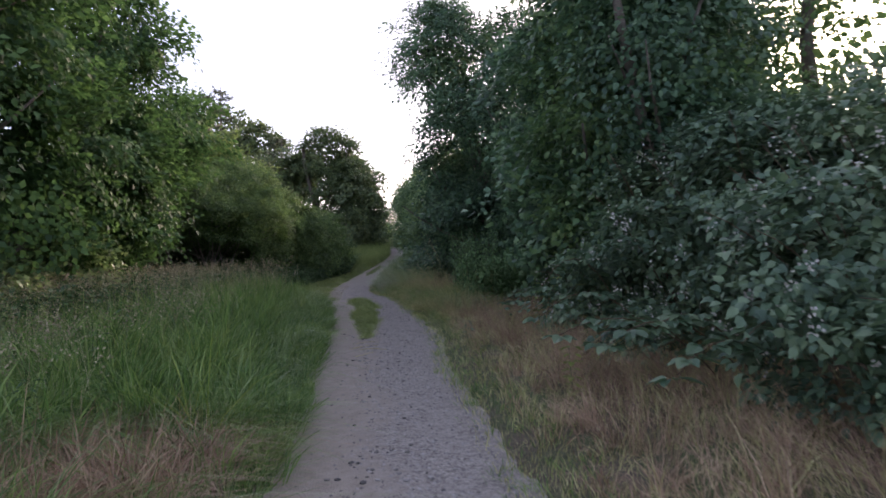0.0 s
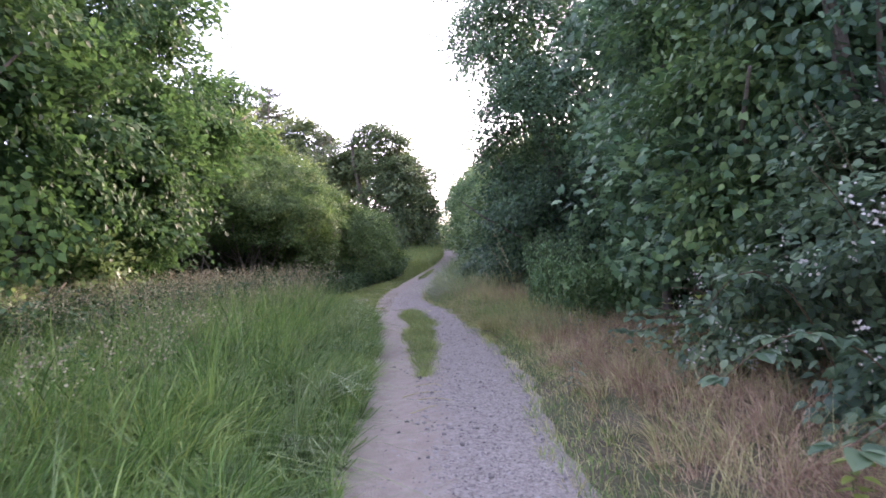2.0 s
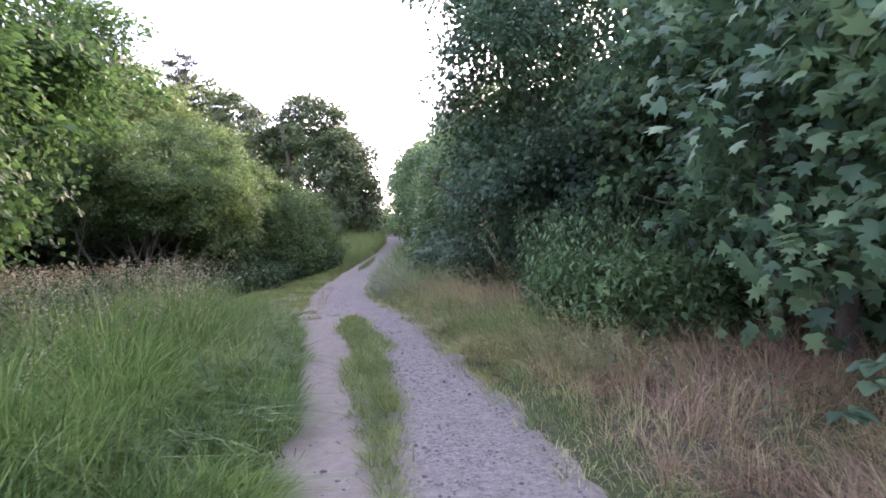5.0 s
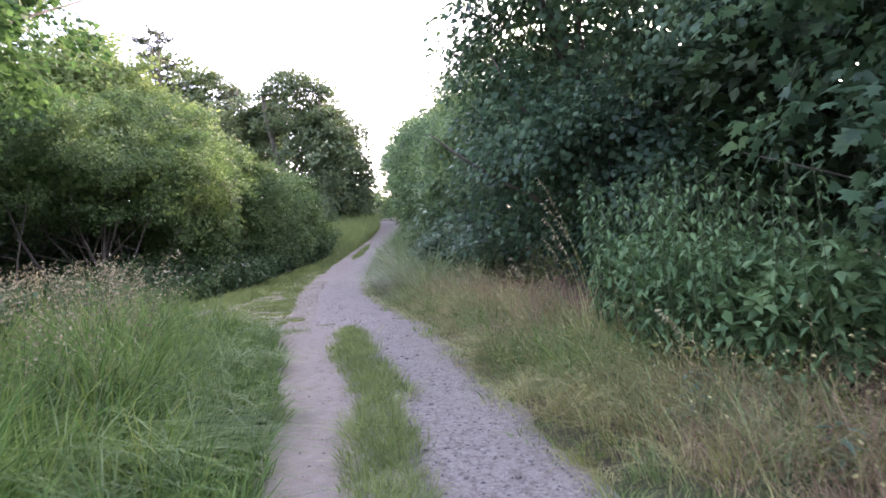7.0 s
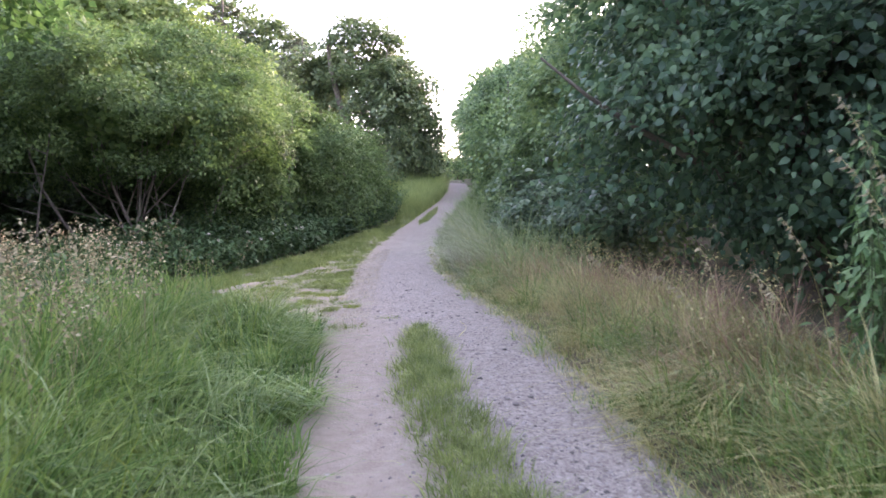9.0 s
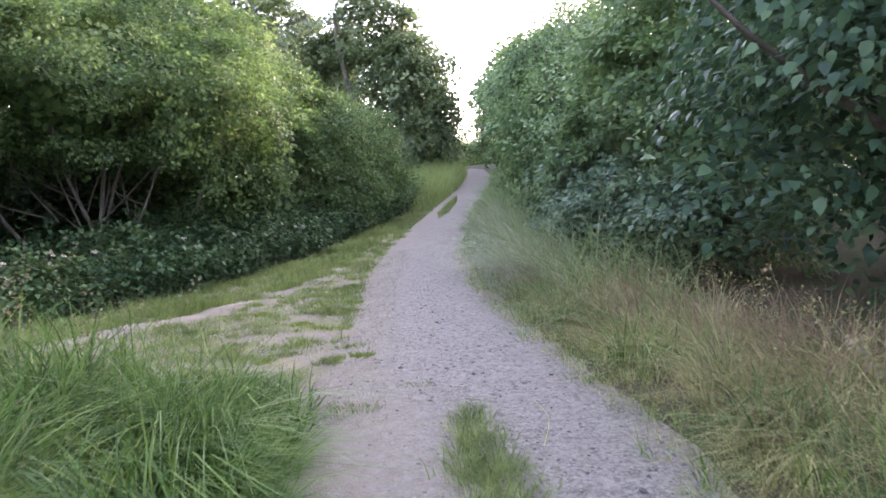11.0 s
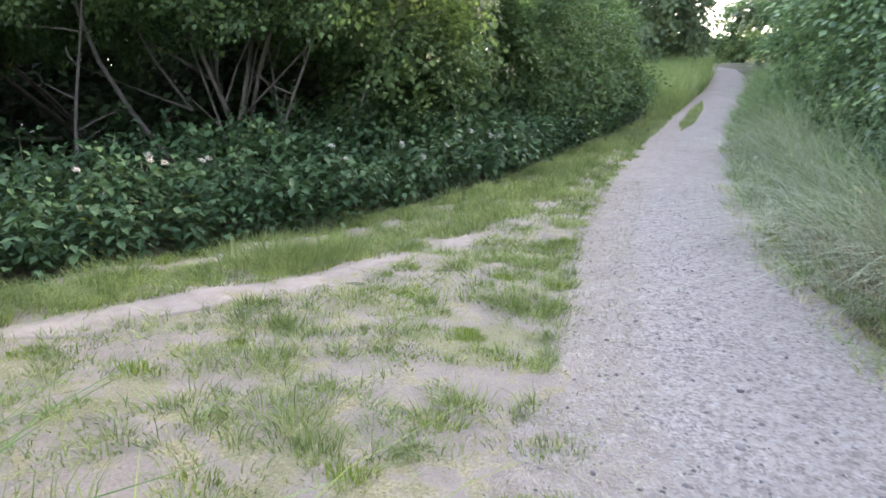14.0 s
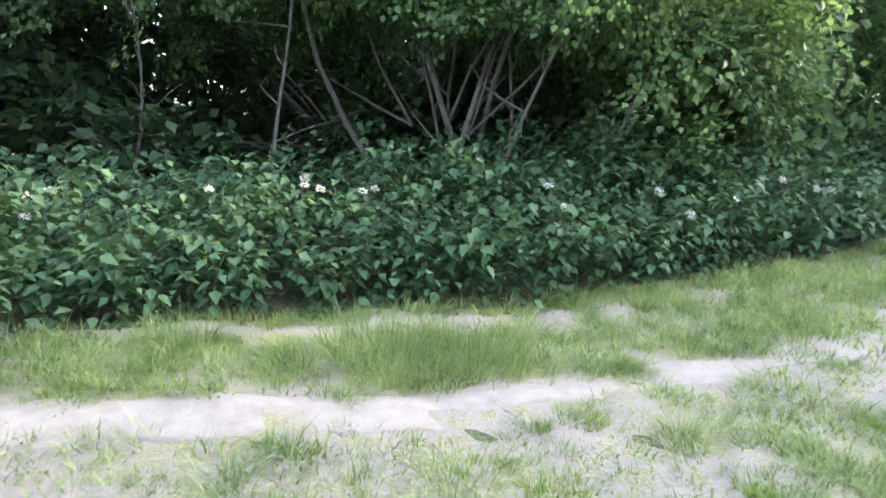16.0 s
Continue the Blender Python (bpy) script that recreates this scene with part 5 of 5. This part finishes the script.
x, y = scatter(330000, -11.0, -4.0, 20.0, 34.0, green)
k = R.random(len(x)) < 0.6
grass("clearing_grass", "short green grass between the sandy ruts", M_SHORT, x[k], y[k], np.where(x < rut(y, 0), 0.18, 0.10)[k] * (1 + 0.4 * wave(x, y, 0.6, 3.0)[k]), 0.007, (0, 0), 0.4, 2, 0.32, 0.3, 34)
grass("clearing_grass", "yellowish worn grass between the sandy ruts", M_GRASS_YELLOW, x[~k], y[~k], np.where(x < rut(y, 0), 0.11, 0.06)[~k], 0.007, (0, 0), 0.5, 2, 0.35, 0.3, 30)
x, y = scatter(210000, -8.2, -3.9, 20.4, 28.0, lambda x, y: green(x, y) & (x > rut(y, 0)) & (wave(x, y, 0.25, 4.0) > -0.6))
grass("clearing_turf", "thin worn yellowish turf on the clearing", M_TURF, x, y, 0.045, 0.010, (0, 0), 0.8, 1, 0.4, 0.3, 60)
x, y = scatter(95000, -8.0, -3.0, 20.0, 30.0, lambda x, y: (x < left_edge(y) + 0.7) & (x > rut(y, 0) + 0.15) & (wave(x, y, 0.6, 2.0) > -0.1 - 1.2 * smooth(1.6, 0.4, left_edge(y) - x)))
grass("clearing_straw", "flattened straw and dead grass on the bare earth", M_HAY, x, y, 0.06, 0.005, (0, 0), 1.1, 2, 0.5, 0.3)
x, y = scatter(62000, -7.5, -3.8, 27.0, 60.0, lambda x, y: (x < left_edge(y) + 0.05) & (x > nettle_line(y) - 0.1 - 2.0 * smooth(44, 52, y)))
grass("verge_grass", "bright short grass along the far path", M_SHORT, x, y, 0.13 + 0.85 * smooth(38, 43, y), 0.010, (0, 0), 0.35, 2, 0.25, 0.3)


def tuft(x, y, r, h, mat, label):
    n = int(110 + 900 * r)
    a, q = R.uniform(0, 6.28, n), r * np.sqrt(R.random(n))
    q = q * (1 + 0.35 * np.sin(3 * a + 7 * x) + 0.2 * np.sin(5 * a + 3 * y))
    px, py = x + q * np.cos(a) * 1.4, y + q * np.sin(a)
    ob = root("grass_tuft", x, y, label, "grass tuft", "tufts on the clearing")
    P = np.stack([px, py, np.maximum(land(px, py), gz(py)) - 0.01], -1)
    V, F = blade_arrays(P, h * (0.5 + 0.7 * R.random(n)), np.full(n, 0.006), np.stack([np.cos(a), np.sin(a)], -1) * (q / r)[:, None] * 0.5 + R.normal(size=(n, 2)) * 0.25, 2, 0.25)
    part_arrays("tussock", ob, (V, F), mat)


x, y = scatter(9000, -4.7, -3.8, 36.4, 43.5, lambda x, y: np.abs(x + 4.2 - 0.03 * (y - 37)) < 0.16 * smooth(36.4, 38, y) * smooth(43.5, 41, y))
grass("centre_strip_grass", "short grass between the wheel tracks far along the path", M_SHORT, x, y, 0.12, 0.009, (0, 0), 0.4, 2, 0.25, 0.2)
for k in range(70):
    y = R.uniform(20.2, 26.5)
    x = R.uniform(float(rut(y, 0)) + 0.35, float(left_edge(y)) + 0.55 * smooth(24, 21, y) + 0.15)
    if k % 2:
        tuft(x, y, R.uniform(0.05, 0.16), R.uniform(0.05, 0.10), M_SHORT, "small green grass tuft on bare grey earth")
    else:
        tuft(x, y, R.uniform(0.05, 0.14), R.uniform(0.04, 0.08), M_GRASS_YELLOW, "small yellowish grass tuft on bare grey earth")
for x, y, r, h in [(-4.4, 20.2, 0.3, 0.26), (-5.2, 20.7, 0.35, 0.3), (-4.7, 20.9, 0.25, 0.16), (-7.0, 24.5, 0.4, 0.3), (-6.7, 25.0, 0.3, 0.26), (-3.0, 20.9, 0.1, 0.05)]:
    tuft(x, y, r, h, M_SHORT, "leafy green grass tuft beside bare earth")


# tall oat grass by the nettles
def oat(x, y, h, lx, ly):
    ob = root("oat_grass", x, y, "tall oat grass with nodding pale spikelets", "grass", "oat grass by the nettles")
    z = ob.location.z
    k = np.linspace(0, 1, 12)[:, None]
    mag = math.hypot(lx, ly)
    pts = np.concatenate([x + lx * h * k ** 2.2, y + ly * h * k ** 2.2, z + h * (k - 0.45 * mag * k ** 3.5)], 1)
    stalk = part_arrays("stalk", ob, tube_arrays(pts, np.linspace(0.0025, 0.001, 12), 4), M_STRAW)
    for s in np.linspace(0.74, 1.0, 9):
        p = np.array([x + lx * h * s ** 2.2, y + ly * h * s ** 2.2, z + h * (s - 0.45 * mag * s ** 3.5)])
        P = np.repeat(p[None], 3, 0) + R.normal(size=(3, 3)) * 0.008
        T = np.array([[lx, ly, -0.25]]) + R.normal(size=(3, 3)) * 0.12
        part_arrays("spikelet", ob, leaf_arrays(P, R.normal(size=(3, 3)), T, R.uniform(0.03, 0.045, 3), LANCE), M_SEED).parent = stalk


for x, y, h, lx, ly in [(-0.02, 15.8, 1.85, -0.2, 0.02), (0.06, 15.9, 1.65, -0.24, 0.05), (-0.1, 15.6, 1.5, -0.22, -0.1), (-0.3, 16.2, 1.1, -0.3, -0.1), (0.1, 16.9, 1.25, -0.25, -0.1), (-0.5, 16.9, 1.0, -0.35, -0.05),
                        (-0.7, 18.6, 0.9, -0.3, -0.1), (0.2, 14.0, 1.0, -0.3, -0.1), (-0.25, 17.6, 1.05, -0.2, -0.2), (-0.55, 17.9, 0.95, -0.35, -0.1)]:
    oat(x, y, h, lx, ly)


def weed(x, y, height, mat, label, shape=LEAF5, levels=6, size=0.09):
    """A single leafy herb: stem and leaves in turn up it."""
    ob = root("weed", x, y, label, "weed")
    stem = part_arrays("stem", ob, tube_arrays(bent((x, y, ob.location.z - 0.02), (x + R.normal() * 0.06, y + R.normal() * 0.06, ob.location.z + height), 5, 0.03), np.linspace(0.005, 0.002, 5), 5), M_STEM, True)
    for j in range(levels):
        for side in range(3):
            a = j * 1.1 + side * 2.1 + R.uniform(-0.3, 0.3)
            d = (math.cos(a), math.sin(a), R.uniform(-0.3, 0.3))
            leaf_object("leaf", stem, leaf_pose((0.02 * d[0], 0.02 * d[1], height * (0.2 + 0.8 * j / (levels - 1))), d, (0.2 * d[0], 0.2 * d[1], 1), size * R.uniform(0.7, 1.2)), mat, shape)


M_YELLOW_OB = leaf_material("yellowing_leaf", (0.22, 0.26, 0.05), (0.34, 0.36, 0.08), (0.46, 0.44, 0.14), glow=0.3, objectwise=True)
M_FRESH = leaf_material("yellow_green_leaf", (0.14, 0.19, 0.04), (0.22, 0.28, 0.06), (0.34, 0.38, 0.10), glow=0.35, objectwise=True)
M_GREYLEAF = leaf_material("grey_green_leaf", (0.10, 0.16, 0.10), (0.15, 0.22, 0.14), (0.22, 0.29, 0.19), glow=0.25, objectwise=True)
for x, y, h in [(1.45, 10.5, 0.75), (1.7, 10.2, 0.85), (1.6, 10.8, 0.6), (1.1, 6.0, 0.5), (1.9, 9.4, 0.8)]:
    weed(x, y, h, M_FRESH, "yellow-green bramble shoot beside the dry grass", BROAD, 7, 0.10)
for x, y, h in [(0.75, 12.6, 0.42), (0.2, 14.3, 0.38), (0.55, 13.4, 0.3), (0.95, 11.3, 0.5), (0.3, 9.4, 0.3)]:
    weed(x, y, h, M_GREYLEAF, "grey-green weed in the dry verge grass", LANCE, 6, 0.11)
for x, y, h in [(-4.1, 8.6, 0.8), (-3.4, 6.6, 0.7), (-4.6, 11.2, 0.9), (-5.6, 13.5, 1.0), (-3.9, 10.0, 0.7), (-5.0, 17.6, 1.0), (-3.1, 5.0, 0.6)]:
    weed(x, y, h, M_SHADE_NETTLE, "leafy dark herb standing in the meadow grass", LANCE, 9, 0.13)
for x, y in [(-8.45, 24.75), (-8.3, 24.95), (-8.6, 24.5), (-8.7, 24.1)]:
    weed(x, y, 0.5, M_YELLOW_OB, "yellowing plant at the nettles' edge", LEAF5, 5, 0.10)


for x, y in [(0.5, 15.0), (0.75, 14.7), (1.0, 14.9), (0.35, 15.4)]:
    weed(x, y, 0.32, M_YELLOW_OB, "yellowing leafy plant at the foot of tall nettles", LEAF5, 3, 0.10)


def dry_stalk(x, y, length, turn, label):
    """A bent straw lying on the path."""
    ob = root("dry_stalk", x, y, label, "straw", "straws lying on the path")
    k = np.linspace(-0.5, 0.5, 8)
    px = x + length * k * math.cos(turn) + 0.05 * np.sin(4 * k + turn)
    py = y + length * k * math.sin(turn) + 0.04 * np.cos(5 * k)
    part_arrays("stalk", ob, tube_arrays(np.stack([px, py, path_top(px, py) + 0.008], -1), np.linspace(0.0035, 0.002, 8), 5), M_STRAW, True)


for x, y, l, a in [(-2.12, 20.05, 0.85, 1.6), (-1.2, 9.9, 0.34, 0.3), (-1.05, 9.6, 0.3, -0.4), (-1.12, 9.3, 0.26, 0.9), (-1.2, 10.3, 0.3, 2.6), (-1.9, 15.1, 0.22, 2.2), (-1.0, 16.8, 0.28, 0.5)]:
    dry_stalk(x, y, l, a, "pale dry straw lying on the gravel")
x, y = scatter(5000, -1.9, -0.8, 8.0, 12.0, lambda x, y: np.abs(x + 1.17 + 0.05 * (y - 10)) < 0.16 * R.random(len(x)) ** 0.5 * smooth(7.8, 9.6, y))
grass("path_litter", "dry straw litter and short grass between the wheel tracks", M_HAY, x, y, 0.05, 0.005, (0, 0), 1.0, 2, 0.5, 0.3)


# ---- stones ----
def pebble_arrays(P, S):
    V0 = np.array([(1, 0, 0), (-1, 0, 0), (0, 1, 0), (0, -1, 0), (0, 0, 0.6), (0, 0, -0.6)])
    F0 = np.array([(0, 2, 4), (2, 1, 4), (1, 3, 4), (3, 0, 4)])
    a = R.uniform(0, 6.28, len(P))
    ca, sa = np.cos(a)[:, None], np.sin(a)[:, None]
    K = V0[None] * (0.7 + 0.6 * R.random((len(P), 6, 1))) * S[:, None, None]
    V = np.stack([K[..., 0] * ca - K[..., 1] * sa, K[..., 0] * sa + K[..., 1] * ca, K[..., 2]], -1) + P[:, None]
    F = F0[None] + (np.arange(len(P)) * 6)[:, None, None]
    return V.reshape(-1, 3), F.reshape(-1, 3)


n = 16000
y = 3.5 + 26 * R.random(n)
u = np.clip(R.normal(0.68, 0.24, n) - 0.2 * smooth(19.5, 22, y), 0.06 - 0.25 * (y > 20.5), 0.93)
x = left_edge(y) * (1 - u) + right_edge(y) * u
tagged(link_mesh("gravel", *pebble_arrays(np.stack([x, y, path_top(x, y)], -1), 0.005 + 0.014 * R.random(n) ** 2.2), M_STONE), "loose grey crushed gravel on the path", "gravel", kind="stuff")
protos = []
for k in range(8):
    bm = bmesh.new()
    bmesh.ops.create_icosphere(bm, subdivisions=1, radius=1.0)
    for v in bm.verts:
        v.co *= R.uniform(0.7, 1.25)
        v.co.z *= 0.6
    me = bpy.data.meshes.new("stone")
    bm.to_mesh(me)
    bm.free()
    me.materials.append(M_STONE)
    protos.append(me)
for k in range(290):
    y = R.uniform(3.5, 27) if k < 200 else R.uniform(3.6, 12.0)
    u = min(max(R.normal(0.5 if y < 12 else 0.68, 0.16 if y < 12 else 0.25), 0.06), 0.95)
    x = float(left_edge(y)) * (1 - u) + float(right_edge(y)) * u
    ob = new("stone", protos[k % 8])
    s = R.uniform(0.009, 0.023)
    ob.parent = path
    ob.matrix_basis = Matrix.Translation((x, y, float(path_top(x, y)) + 0.2 * s)) @ Matrix.Rotation(R.uniform(0, 6.28), 4, "Z") @ Matrix.Diagonal((s * 1.2, s, s, 1))
